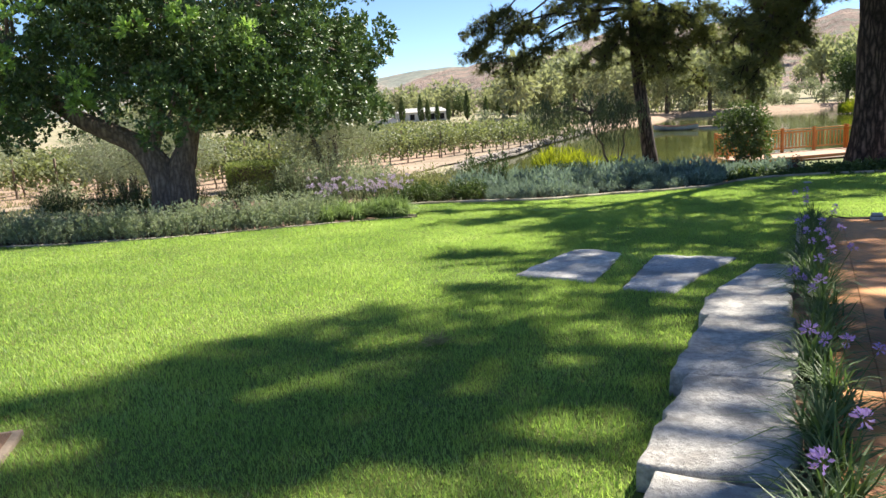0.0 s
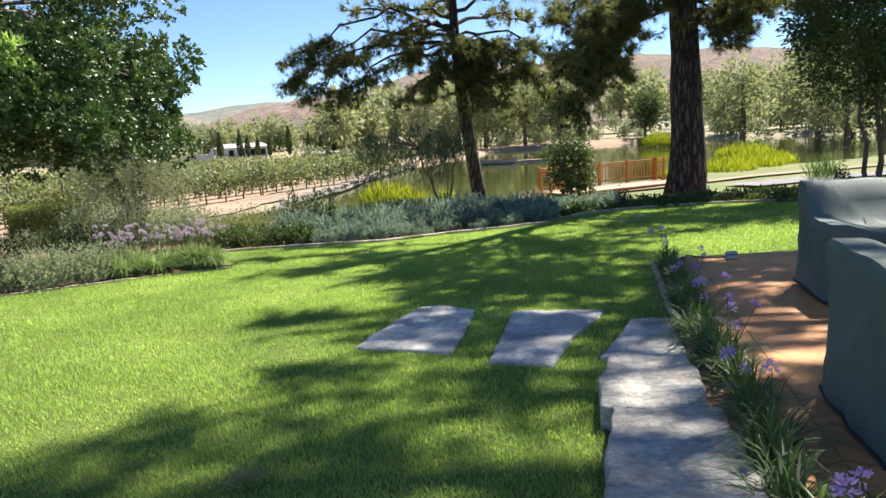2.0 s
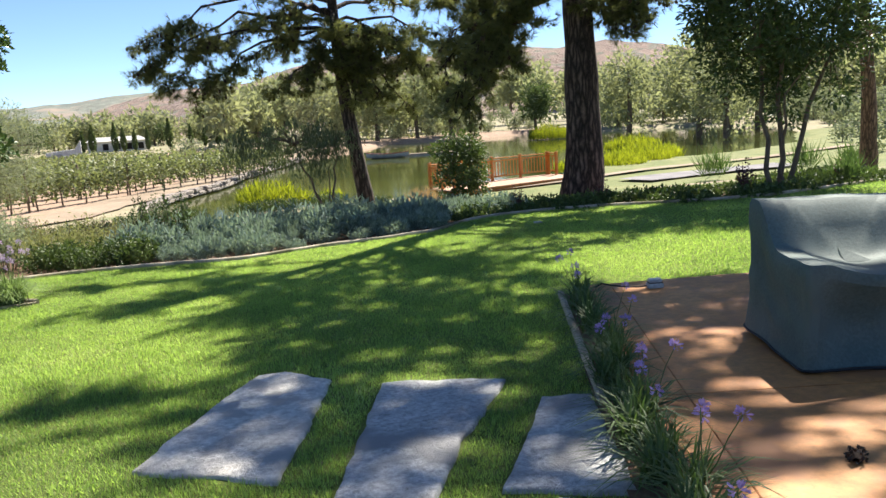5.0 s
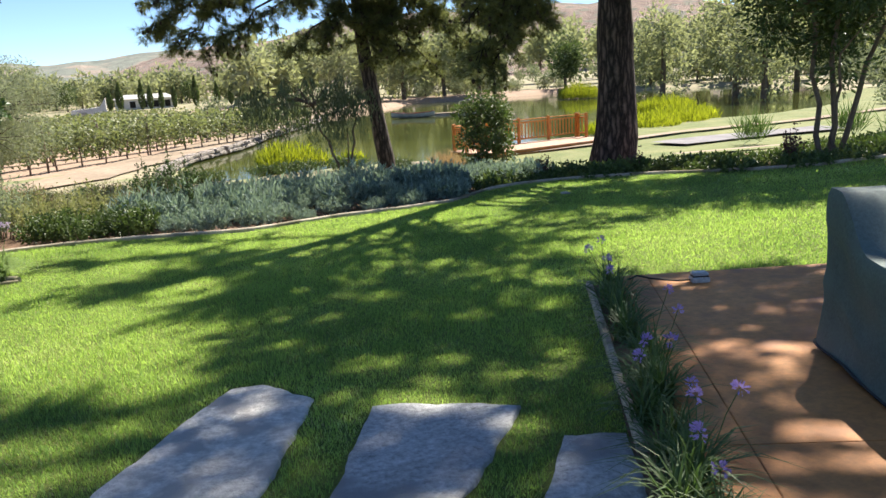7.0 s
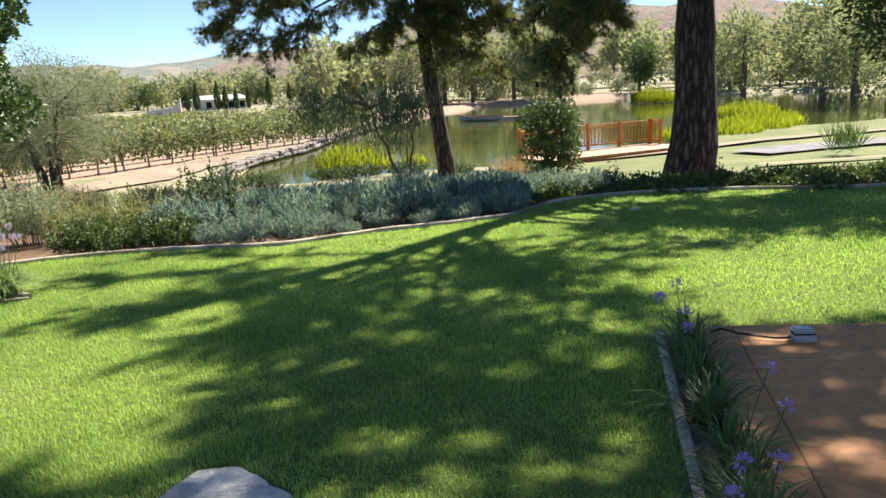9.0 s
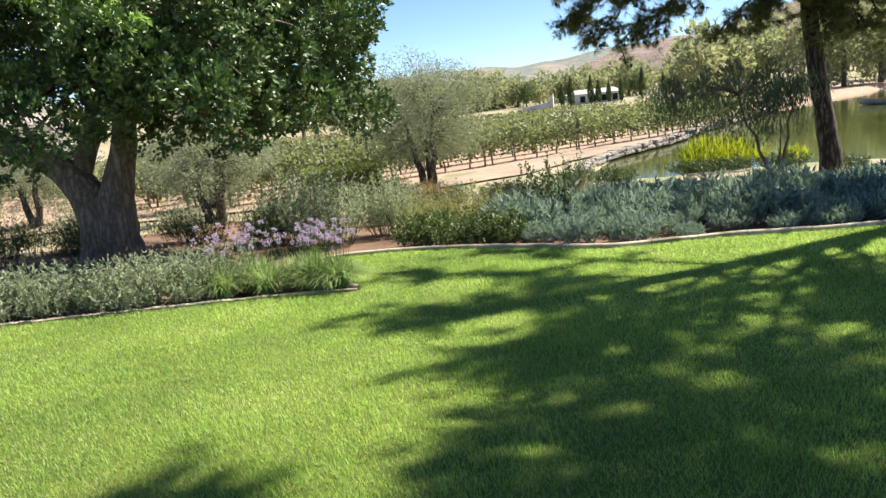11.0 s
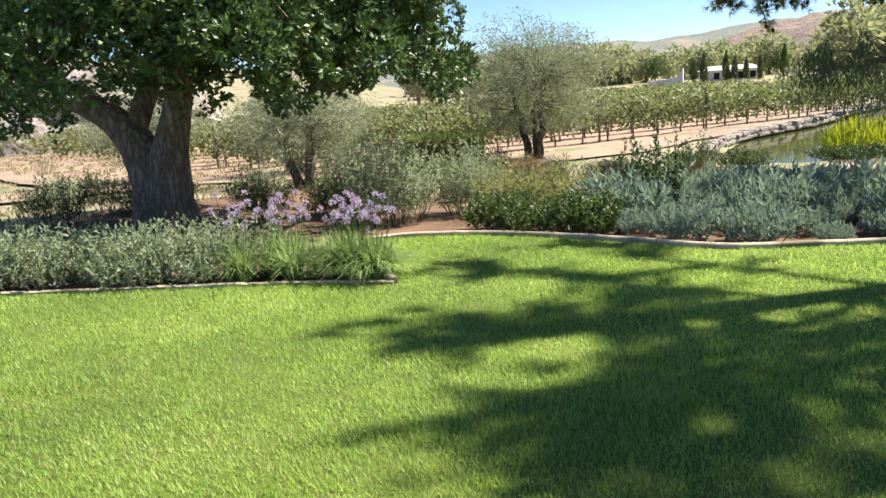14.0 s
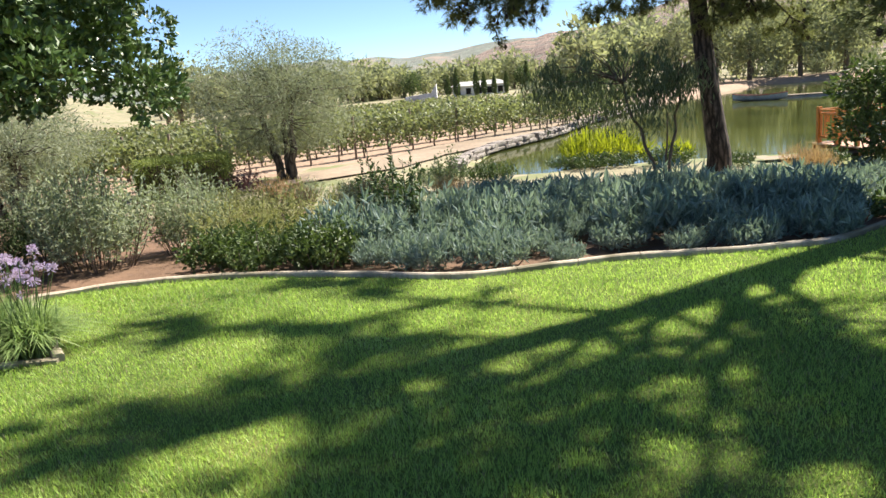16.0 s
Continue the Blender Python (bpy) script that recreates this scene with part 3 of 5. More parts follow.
def edging(name, pts, label, width=0.075, height=0.06, piece=0.62):
    """A mowing kerb in short cast pieces that follow a curve."""
    root = tagged(empty(name, pts[0][0], pts[0][1], 0), label, "edging", kind="structure")
    p = np.array(pts, float)
    seg = np.r_[0, np.cumsum(np.linalg.norm(np.diff(p, axis=0), axis=1))]
    at = lambda s: np.array([np.interp(s, seg, p[:, 0]), np.interp(s, seg, p[:, 1])])
    s = 0.0
    while s < seg[-1] - 0.05:
        e = min(s + piece, seg[-1])
        bm = bmesh.new()
        prev = None
        for t in np.linspace(s + 0.003, e - 0.003, 5):
            c = at(t)
            d = unit(at(min(t + 0.1, seg[-1])) - at(max(t - 0.1, 0)))
            nrm = np.array([-d[1], d[0]])
            wob = 0.008 * noise.noise(Vector((c[0] * 3, c[1] * 3, 1)))
            z = land1(*c)
            ring = []
            for o, h in ((-0.5, -0.12), (-0.5, 0.72), (-0.3, 1.0), (0.3, 1.0), (0.5, 0.72), (0.5, -0.12)):
                q = c + nrm * o * width
                ring.append(bm.verts.new((q[0], q[1], z + (h * height + wob if h > 0 else -0.1))))
            if prev:
                for i in range(5):
                    bm.faces.new((prev[i], ring[i], ring[i + 1], prev[i + 1]))
            else:
                bm.faces.new(ring)
            prev = ring
        bm.faces.new(prev[::-1])
        bmesh.ops.recalc_face_normals(bm, faces=bm.faces[:])
        o = part("kerb_piece", bm, M["curb"])
        o.parent = root
        o.matrix_parent_inverse = root.matrix_world.inverted()
        s = e
    return root


def smooth_line(pts, n=120):
    p = np.array(pts, float)
    s = np.r_[0, np.cumsum(np.linalg.norm(np.diff(p, axis=0), axis=1))]
    t = np.linspace(0, s[-1], n)
    q = np.c_[np.interp(t, s, p[:, 0]), np.interp(t, s, p[:, 1])]
    for _ in range(3):
        q[1:-1] = (q[:-2] + 2 * q[1:-1] + q[2:]) / 4
    return q


edging("trim_far_bed", smooth_line(EDGE), "pale concrete edging curving round the shrub bed", width=0.065, height=0.045)
edging("trim_hedge_bed", smooth_line(HEDGE), "low concrete edging in front of the hedge", height=0.018)
edging("trim_bed_end", [(-1.38, 12.9), (-2.2, 13.8), (-3.1, 14.75)], "pale concrete edging at the flower bed's end", height=0.045)
edging("trim_terrace", [terrace(-0.25, -0.05), terrace(-0.235, 1.5), terrace(-0.22, 3.0)], "thin pale edging beside the terrace flowers", width=0.05, height=0.05)


# ---------------------------------------------------------------- covered garden chairs
def chair_cover(x, y, rz, back=0.80, arm=0.60, wide=1.0, deep=0.98, seed=1, tail=0.0):
    """A fitted canvas cover over an armchair: high back, arms that fall to the front, folds and a loose hem."""
    root = empty("covered_armchair", x, y, land1(x, y) + 0.086, rz)
    bm = bmesh.new()
    nu, nv = 56, 22
    per = []  # outline of the footprint, front left round to front left
    corner = 0.035
    pts = [(-wide / 2, -deep / 2), (wide / 2, -deep / 2), (wide / 2, deep / 2), (-wide / 2, deep / 2)]
    for i in range(4):
        a, b = np.array(pts[i]), np.array(pts[(i + 1) % 4])
        for t in np.linspace(0, 1, nu // 4 * 3, endpoint=False):
            q = a + (b - a) * t
            inner = np.clip(q, (-wide / 2 + corner, -deep / 2 + corner), (wide / 2 - corner, deep / 2 - corner))
            d = q - inner
            if np.linalg.norm(d) > corner:
                q = inner + d / np.linalg.norm(d) * corner
            per.append(q)
    n = len(per)

    def height(q):
        t = (q[1] + deep / 2) / deep
        h = arm + (back - arm) * smooth(0.45, 0.86, t)
        mid = max(0.0, 1 - (abs(q[0]) / (wide * 0.36)) ** 2)
        return h - 0.07 * mid * (1 - smooth(0.5, 0.85, t)) + 0.012 * noise.noise(Vector((q[0] * 4, q[1] * 4, seed)))

    rings = []
    for k in range(nv + 1):
        s = k / nv  # 0 at the hem, 1 under the top's rim
        ring = []
        for i, q in enumerate(per):
            away = unit(q / np.array((wide / 2, deep / 2)) ** 1.0)
            fold = 0.024 * (1 - s) ** 1.1 * noise.noise(Vector((q[0] * 5.0, q[1] * 5.0, seed + 0.9 * s)))
            fold += 0.014 * abs(noise.noise(Vector((q[0] * 2.2 + s, q[1] * 2.2 - s, seed + 4)))) * (1 - s)
            fold += 0.010 * noise.noise(Vector((q[0] * 3 + 2 * s, q[1] * 3, seed + 2.2 * s)))
            flare = 0.022 * (1 - s) ** 2 - 0.02 * math.sin(math.pi * min(1, s * 1.1))
            top = height(q * 0.98)
            hem = 0.012 + 0.012 * noise.noise(Vector((q[0] * 3, q[1] * 3, seed + 7)))
            z = hem + (top - 0.012 - hem) * (s - 0.02 * smooth(0.9, 1.0, s))
            c = q + away * (fold + flare)
            if q[1] < -deep / 2 + 0.02:  # the front sinks in between the arms
                c = c + np.array([0.0, 0.11 * math.sin(math.pi * min(1.0, 0.1 + s)) * max(0.0, 1 - (abs(q[0]) / (wide * 0.42)) ** 4)])
            crease = noise.noise(Vector((q[0] * 1.6 + 1.9 * s, q[1] * 1.6 - 1.4 * s, seed + 9)))
            c = c + away * 0.016 * (1 - abs(crease) * 4 if abs(crease) < 0.25 else 0.0) * math.sin(math.pi * s)
            ring.append(bm.verts.new((c[0], c[1], z)))
        rings.append(ring)
    for s in (0.992, 0.95, 0.85, 0.7, 0.55, 0.35, 0.15):
        ring = []
        for q in per:
            c = q * s * 0.985
            ring.append(bm.verts.new((c[0], c[1], height(c) + 0.006)))
        rings.append(ring)
    for a, b in zip(rings[:-1], rings[1:]):
        for i in range(n):
            j = (i + 1) % n
            bm.faces.new((a[i], a[j], b[j], b[i]))
    bm.faces.new(rings[-1])
    bmesh.ops.recalc_face_normals(bm, faces=bm.faces[:])
    cloth = part("cover", bm, M["cloth"], root, smooth=True)
    cloth.data.set_sharp_from_angle(angle=radians(26))
    ring = []
    for q in per[:: 2] + [per[0]]:
        away = unit(q)
        c = q + away * (0.030 + 0.018 * noise.noise(Vector((q[0] * 5.0, q[1] * 5.0, seed))) + 0.014 * noise.noise(Vector((q[0] * 3, q[1] * 3, seed))))
        ring.append((c[0], c[1], 0.016 + 0.012 * noise.noise(Vector((q[0] * 3, q[1] * 3, seed + 7)))))
    v, f = tube(ring, [0.008] * len(ring), 5)
    mesh_ob("hem", v, f, M["hem"], root, "dark hem tape")
    seam = [(-wide / 2 + 0.02, deep / 2 - 0.08, z) for z in np.linspace(0.06, back - 0.09, 8)]
    v, f = tube(seam, [0.006] * 8, 5)
    mesh_ob("seam", v, f, M["hem"], root, "dark sewn seam")
    for ax in (-1, 1):
        for ay in (-1, 1):
            leg = box_bm(ax * (wide / 2 - 0.12) - 0.025, ax * (wide / 2 - 0.12) + 0.025, ay * (deep / 2 - 0.12) - 0.025, ay * (deep / 2 - 0.12) + 0.025, 0.0, 0.3, 0.004)
            part("leg", leg, M["post"], root)
    return root


tagged(chair_cover(4.49, 6.59, -20, back=0.87, wide=0.94, deep=0.95, seed=3), "armchair under a dark green canvas cover on the terrace", "covered chair", group="covered chairs")
tagged(chair_cover(2.87, 3.90, 68.5, back=0.77, arm=0.58, seed=11), "armchair under a grey-green canvas cover beside the flowers", "covered chair", group="covered chairs")

# ---------------------------------------------------------------- trees
def carob_tree(x, y):
    z = land1(x, y) - 0.06
    root = empty("carob_tree", x, y, z)
    # buttressed bole that splits low down
    bole_l = [(-0.16, 0, -0.1), (-0.14, 0.0, 0.15), (-0.12, 0.02, 0.5), (-0.20, 0.0, 0.95), (-0.42, -0.05, 1.4), (-0.75, -0.1, 1.72), (-1.3, -0.15, 1.98), (-2.0, -0.1, 2.3), (-2.9, 0.1, 3.0), (-3.4, 0.2, 3.7)]
    rad_l = [0.50, 0.42, 0.37, 0.33, 0.26, 0.22, 0.20, 0.17, 0.13, 0.07]
    bole_r = [(0.16, 0, -0.1), (0.14, 0, 0.2), (0.13, 0, 0.7), (0.24, 0.02, 1.2), (0.45, 0.06, 1.75), (0.56, 0.1, 2.3), (0.75, 0.2, 3.0), (1.0, 0.4, 3.8), (1.2, 0.5, 4.6)]
    rad_r = [0.42, 0.35, 0.32, 0.26, 0.20, 0.18, 0.15, 0.11, 0.06]
    mid = [(-0.42, -0.05, 1.4), (-0.35, 0.2, 1.9), (-0.3, 0.5, 2.6), (-0.6, 0.8, 3.6), (-0.5, 1.1, 4.6)]

    def limb(pts, radii):
        p = np.array(pts, float)
        s = np.linspace(0, len(p) - 1, len(p) * 3)
        q = np.stack([np.interp(s, range(len(p)), p[:, k]) for k in range(3)], 1)
        for _ in range(2):
            q[1:-1] = (q[:-2] + 2 * q[1:-1] + q[2:]) / 4
        return tube(q, np.interp(s, range(len(p)), radii), 14, 0.035)

    v, f = join([limb(bole_l, rad_l), limb(bole_r, rad_r)])
    mesh_ob("trunk", v, f, M["bark carob"], root, smooth=True)
    v, f = limb(mid, [0.17, 0.16, 0.14, 0.1, 0.05])
    mesh_ob("limb", v, f, M["bark carob"], root, smooth=True)
    tips = [np.array(bole_l[-1]), np.array(bole_r[-1]), np.array(mid[-1]), np.array(bole_l[-2]), np.array(bole_r[-2])]
    # clumps over a broad dome that hangs low at its rim, and a dense heart
    n = 270
    th = rng.uniform(0, 2 * np.pi, n)
    el = rng.uniform(-0.32, 1.0, n)
    rr = np.sqrt(np.clip(1 - np.clip(el, 0, 1) ** 3, 0.02, 1)) * rng.uniform(0.62, 1.02, n)
    cx, cy = 4.45 * np.cos(th) * rr, 0.9 + 3.7 * np.sin(th) * rr
    cx = np.where(cx < 0, cx * 1.12, cx)
    cz = 3.2 + 3.2 * el + 0.35 * rng.standard_normal(n)
    low = 1.78 + 0.28 * np.sin(th * 5) + 0.2 * rng.standard_normal(n) - 0.2 * (cx > 2.5)
    low = np.where(np.hypot(cx, cy) < 2.4, 2.75, low)
    cen = np.c_[cx, cy, np.maximum(cz, low)]
    inner = blob(150, (0.3, 1.1, 3.7), (3.6, 2.7, 1.3), 0.15)
    skirt = np.c_[rng.uniform(0.9, 4.3, 46), rng.uniform(-2.3, 2.2, 46), rng.uniform(1.95, 3.3, 46)]
    left = np.c_[rng.uniform(-4.4, -1.6, 22), rng.uniform(-2.2, 1.5, 22), rng.uniform(2.1, 3.4, 22)]
    cen = np.concatenate([cen, inner, skirt[np.hypot(skirt[:, 0] - 0.5, skirt[:, 1]) > 1.0], left])
    pv = []
    src = np.array(tips)
    for c in cen[::5]:
        s = src[np.argmin(np.linalg.norm(src - c, axis=1))]
        pv.append(tube(curve_limb(s, c, 0.15, 6), np.linspace(0.05, 0.012, 6), 5))
    v, f = join(pv)
    tagged(mesh_ob("branchwork", v, f, M["bark carob"], root, smooth=True), kind="stuff")

    def rosettes(centres, per, spread, leaf, wide):
        """Short shoots, each ending in a whorl of blunt leaves."""
        lp, ld = [], []
        for c in centres:
            k = int(per * rng.uniform(0.75, 1.25))
            rad = spread * rng.uniform(0.7, 1.25)
            q = blob(k, c, (rad, rad, rad * 0.74), 0.5)
            out = unit(q - c) * 0.8 + (0, 0, 0.35)
            for _ in range(9):
                lp.append(q + 0.03 * rng.standard_normal((k, 3)))
                ld.append(out + 0.85 * rand_dir(k))
        return leaves(np.concatenate(lp), np.concatenate(ld), leaf, wide, 0.12)

    v, f = rosettes(cen, 46, 0.50, 0.092, 0.055)
    mesh_ob("crown", v, f, M["carob leaf"], root, smooth=False)
    # front sprays in the lighter leaf colour, painted as if the sun caught them
    sunlit = np.array([(-0.35, -2.6, 2.9), (-0.3, -2.7, 2.45), (-2.2, -2.4, 2.5), (-2.5, -2.6, 2.1), (-1.6, -2.8, 3.3), (-3.6, -2.0, 2.3), (-3.9, -1.2, 2.6), (-2.9, -2.6, 3.5), (0.8, -2.7, 3.7), (1.6, -2.4, 3.9), (-1.0, -2.9, 4.2), (2.6, -2.0, 3.5)])
    v, f = rosettes(sunlit, 26, 0.30, 0.125, 0.06)
    tagged(mesh_ob("sunlit_growth", v, f, M["sunlit leaf"], root, "outer carob sprays coloured bright green as if sunlit"), kind="stuff")
    return root


tagged(carob_tree(-6.85, 15.4), "broad old carob tree with forked trunk and dense dark crown", "tree")


def pine_tree(name, x, y, height, girth, lean, label, seed, boughs, sprays=(), coarse=1.7, rise=0.10, bole="bark pine"):
    """A pine: furrowed bole; boughs as (height, bearing, reach) that carry the high crown; drooping sprays as
    (height, end x, y, z) with fine needles and dark cones low on the bole."""
    z = land1(x, y) - 0.08
    root = empty(name, x, y, z)
    t = np.linspace(0, 1, 22)[:, None]
    line = np.c_[lean[0] * t + 0.12 * np.sin(t * 7 + seed), lean[1] * t, height * t]
    line[0] = (0, 0, -0.15)
    rad = girth * (1 - 0.82 * t[:, 0]) * (1 + 0.16 * np.exp(-t[:, 0] * height / 0.3))
    v, f = tube(line, rad, 22, 0.05)
    mesh_ob("trunk", v, f, M[bole], root, smooth=True)
    wood, cones = [], []
    on_bole = lambda h: np.array([np.interp(h / height, t[:, 0], line[:, k]) for k in range(3)])

    def clothe(pts, ahead, twigs, lo, hi, tufts, sag, lag, tp, td, cone=0.0):
        n = len(pts) - 1
        for _ in range(twigs):
            u = rng.uniform(lag, 1.0)
            p0 = np.array([np.interp(u * n, range(n + 1), pts[:, j]) for j in range(3)])
            d = unit(ahead + 0.9 * rng.standard_normal(3) * (1, 1, 0.5) + (0, 0, -sag))
            L = rng.uniform(lo, hi) * (1.2 - 0.5 * u)
            tw = curve_limb(p0, p0 + d * L, -0.06 - 0.1 * sag, 5, 0.08)
            wood.append(tube(tw, np.linspace(0.016, 0.005, 5), 4))
            m = max(6, int(tufts * L))
            uu = rng.uniform(0.15, 1.0, m)
            tp.append(np.stack([np.interp(uu * 4, range(5), tw[:, j]) for j in range(3)], 1) + 0.06 * rng.standard_normal((m, 3)))
            td.append(np.tile(d, (m, 1)) + 0.6 * rand_dir(m) + (0, 0, 0.15))
            for _ in range(rng.poisson(cone)):
                cones.append(tw[rng.integers(1, 5)] + (0, 0, -0.05))

    tp, td = [], []
    for h, bearing, reach in boughs:
        a = radians(bearing)
        base = on_bole(h)
        ahead = np.array([math.cos(a), math.sin(a), 0.0])
        pts = curve_limb(base, base + ahead * reach + (0, 0, rise * reach), 0.05 * reach, 9, 0.04)
        v, f = tube(pts, np.linspace(0.03 + 0.011 * reach, 0.015, 9), 6)
        mesh_ob("limb", v, f, M["bark pine"], root, smooth=True)
        clothe(pts, ahead, int(8 + 2.6 * reach), 0.5, 1.15, 9, 0.0, 0.3, tp, td)
    v, f = needles(np.concatenate(tp), np.concatenate(td), 11, 0.18 * coarse, 0.019 * coarse, 0.75)
    tagged(mesh_ob("needles", v, f, M["pine leaf"], root), kind="stuff")
    tp, td = [], []
    for h, ex, ey, ez in sprays:
        base = on_bole(h)
        end = np.array([ex, ey, ez])
        away = unit((end - base) * (1, 1, 0))
        far = np.linalg.norm(end - base)
        pts = curve_limb(base, end, 0.13 * far, 9, 0.05)
        v, f = tube(pts, np.linspace(0.03 + 0.008 * far, 0.008, 9), 6)
        mesh_ob("limb", v, f, M["bark pine"], root, smooth=True)
        clothe(pts, away * 0.5, int(16 + 3.0 * far), 0.45, 0.95, 34, 0.55, max(0.35, 1 - 1.8 / far), tp, td, 0.8)
    if tp:
        v, f = needles(np.concatenate(tp), np.concatenate(td), 14, 0.20, 0.0115, 0.75)
        tagged(mesh_ob("low_needles", v, f, M["pine leaf"], root), kind="stuff")
    v, f = join(wood)
    tagged(mesh_ob("twigwork", v, f, M["bark pine"], root, smooth=True), kind="stuff")
    if cones:
        cp = []
        for c in cones:
            cp.append(tube([c + (0, 0, 0.05), c + (0, 0, 0.02), c + (0, 0, -0.03), c + (0, 0, -0.06)], [0.008, 0.042, 0.035, 0.004], 6))
        v, f = join(cp)
        tagged(mesh_ob("cone", v, f, M["cone"], root, "small dark cones", smooth=True), kind="stuff")
    return tagged(root, label, "pine tree")


def whorls(low, high, n, reach, seed):
    """Boughs all round a bole, shorter towards the top."""
    out = []
    for i in range(n):
        k = i / n
        out.append((low + (high - low) * k, (137.5 * i + seed) % 360, reach * (1 - 0.7 * k ** 1.6) * rng.uniform(0.8, 1.1)))
    return out


# high boughs above the view, laid out to shade chosen parts of the lawn
LAKE_PINE = [(5.5, 280, 4.3), (6.2, 340, 5.6), (6.9, 320, 4.0), (6.9, 340, 4.0), (8.3, 240, 4.9), (8.3, 320, 3.6), (9.7, 240, 4.4), (9.7, 260, 4.4), (9.7, 280, 4.4), (10.4, 220, 4.2), (10.4, 300, 3.1), (10.4, 320, 3.1), (11.1, 240, 3.9), (11.1, 300, 2.9), (11.8, 280, 3.7), (11.8, 300, 3.7), (13.2, 220, 1.6), (13.2, 280, 3.2), (13.2, 300, 3.2), (13.9, 280, 3.0), (14.6, 80, 1.4), (14.6, 300, 2.7), (5.6, 148, 5.2), (6.2, 160, 5.0), (5.8, 130, 4.6), (7.6, 310, 3.8), (7.6, 350, 5.1), (9.0, 270, 4.6), (13.9, 210, 1.5), (11.4, 150, 3.2), (12.6, 166, 2.8)]
LAKE_PINE += [(5.9, 287, 3.6), (5.9, 315, 3.2), (7.7, 293, 3.4), (6.4, 300, 3.6), (6.8, 305, 5.2)]
# boughs of an added, unseen pine, set by where their shade should land
SHADE_PINE = [(6.7, 220, 6.0), (8.1, 160, 5.7), (9.5, 160, 5.3), (9.5, 240, 5.3), (9.5, 260, 5.3), (10.2, 60, 5.2), (10.2, 140, 5.2), (11.6, 140, 4.8), (12.3, 140, 4.7), (13.0, 140, 4.5), (13.0, 160, 4.5), (13.7, 140, 4.3), (13.7, 160, 4.3), (14.4, 240, 4.2), (16.5, 140, 3.6), (17.2, 140, 3.5), (17.9, 140, 3.3), (18.6, 140, 3.1), (18.6, 340, 3.1), (19.3, 140, 3.0), (19.3, 160, 3.0)]
SHADE_PINE += [(6.7, 170, 6.0), (8.1, 250, 5.7), (13.0, 230, 4.5), (15.1, 310, 3.0), (15.8, 150, 3.8), (17.9, 150, 3.3), (18.6, 150, 3.1), (11.6, 150, 6.1), (12.4, 146, 5.9), (9.5, 142, 5.4), (9.0, 136, 5.0), (10.0, 128, 4.8), (9.5, 216, 4.6), (8.0, 212, 5.4), (10.5, 205, 4.2), (9.0, 228, 5.0), (9.4, 156, 5.7), (8.4, 160, 6.4), (10.5, 142, 4.9), (13.6, 192, 4.0), (15.5, 163, 4.3), (15.5, 183, 3.8), (17.0, 175, 3.6)]
pine_tree("pine_tree", 9.35, 19.8, 15.8, 0.46, (0.3, 0.2), "tall pine with thick furrowed dark trunk", 1.0, LAKE_PINE, [(5.0, -2.9, -0.9, 4.4), (5.2, -3.1, -1.0, 3.5), (5.1, -3.4, -1.0, 2.7), (5.3, -2.8, -0.6, 3.1), (5.4, -3.6, -1.2, 3.9), (5.5, -2.4, -1.1, 4.9), (5.6, -4.0, -0.8, 4.7), (5.0, 0.9, -0.8, 3.9), (5.1, 1.2, -0.6, 4.3), (5.3, 2.2, -0.3, 4.8), (5.5, 3.3, -0.9, 4.7), (5.6, 2.9, 0.5, 5.1), (5.2, -3.2, -0.8, 2.3), (5.0, -3.0, -1.2, 2.9), (5.3, -3.6, -0.7, 3.3), (5.6, -1.6, -0.9, 4.7), (5.2, 1.6, -1.0, 4.0)])
pine_tree("pine_tree", 5.33, 26.8, 12.5, 0.26, (-1.0, 0.3), "slimmer leaning pine with drooping needle branches", 2.3, whorls(6.4, 12.0, 26, 4.6, 40), [(5.6, -3.4, -0.8, 4.8), (5.5, -5.1, -1.2, 3.8), (6.2, -6.2, -1.8, 5.3), (6.0, -6.1, -1.7, 4.7), (5.9, -4.3, -1.2, 5.3), (5.0, -2.7, -0.8, 3.8), (5.2, -1.6, -0.6, 4.2), (5.5, 0.8, -0.3, 4.6), (5.6, 2.2, 0.0, 4.4), (5.3, 1.7, 0.0, 3.3), (5.4, 0.1, -0.7, 4.3), (5.0, -0.2, -0.6, 3.6), (5.9, 0.6, -0.8, 5.2), (6.0, 1.2, 0.4, 5.4), (6.0, 3.2, 0.3, 4.9), (5.7, 2.6, -0.6, 3.9), (6.2, -0.8, -1.0, 5.5), (6.2, -2.2, 0.8, 5.6), (6.3, -3.0, -1.4, 5.8), (5.2, 0.6, -0.5, 3.8), (5.4, -0.5, -0.7, 4.6), (5.6, 0.4, -0.6, 4.9), (5.1, 0.2, 0.5, 3.9), (5.8, 1.8, -0.5, 5.0), (5.6, -1.2, -0.5, 4.9), (5.7, -5.6, -1.4, 4.3)])
pine_tree("pine_tree", 21.4, 22.9, 11.0, 0.27, (-0.6, 0.0), "distant pine on the far grass, reddish trunk coloured as sunlit", 0.4, whorls(4.4, 10.6, 26, 3.6, 10), coarse=1.5, bole="bark red lit")
# stays out of view; added to throw shade over lawn and terrace
pine_tree("pine_tree", 12.8, 12.0, 21.0, 0.45, (-0.3, 0.2), "unseen tall pine added beside the terrace to shade the lawn", 4.1, SHADE_PINE)


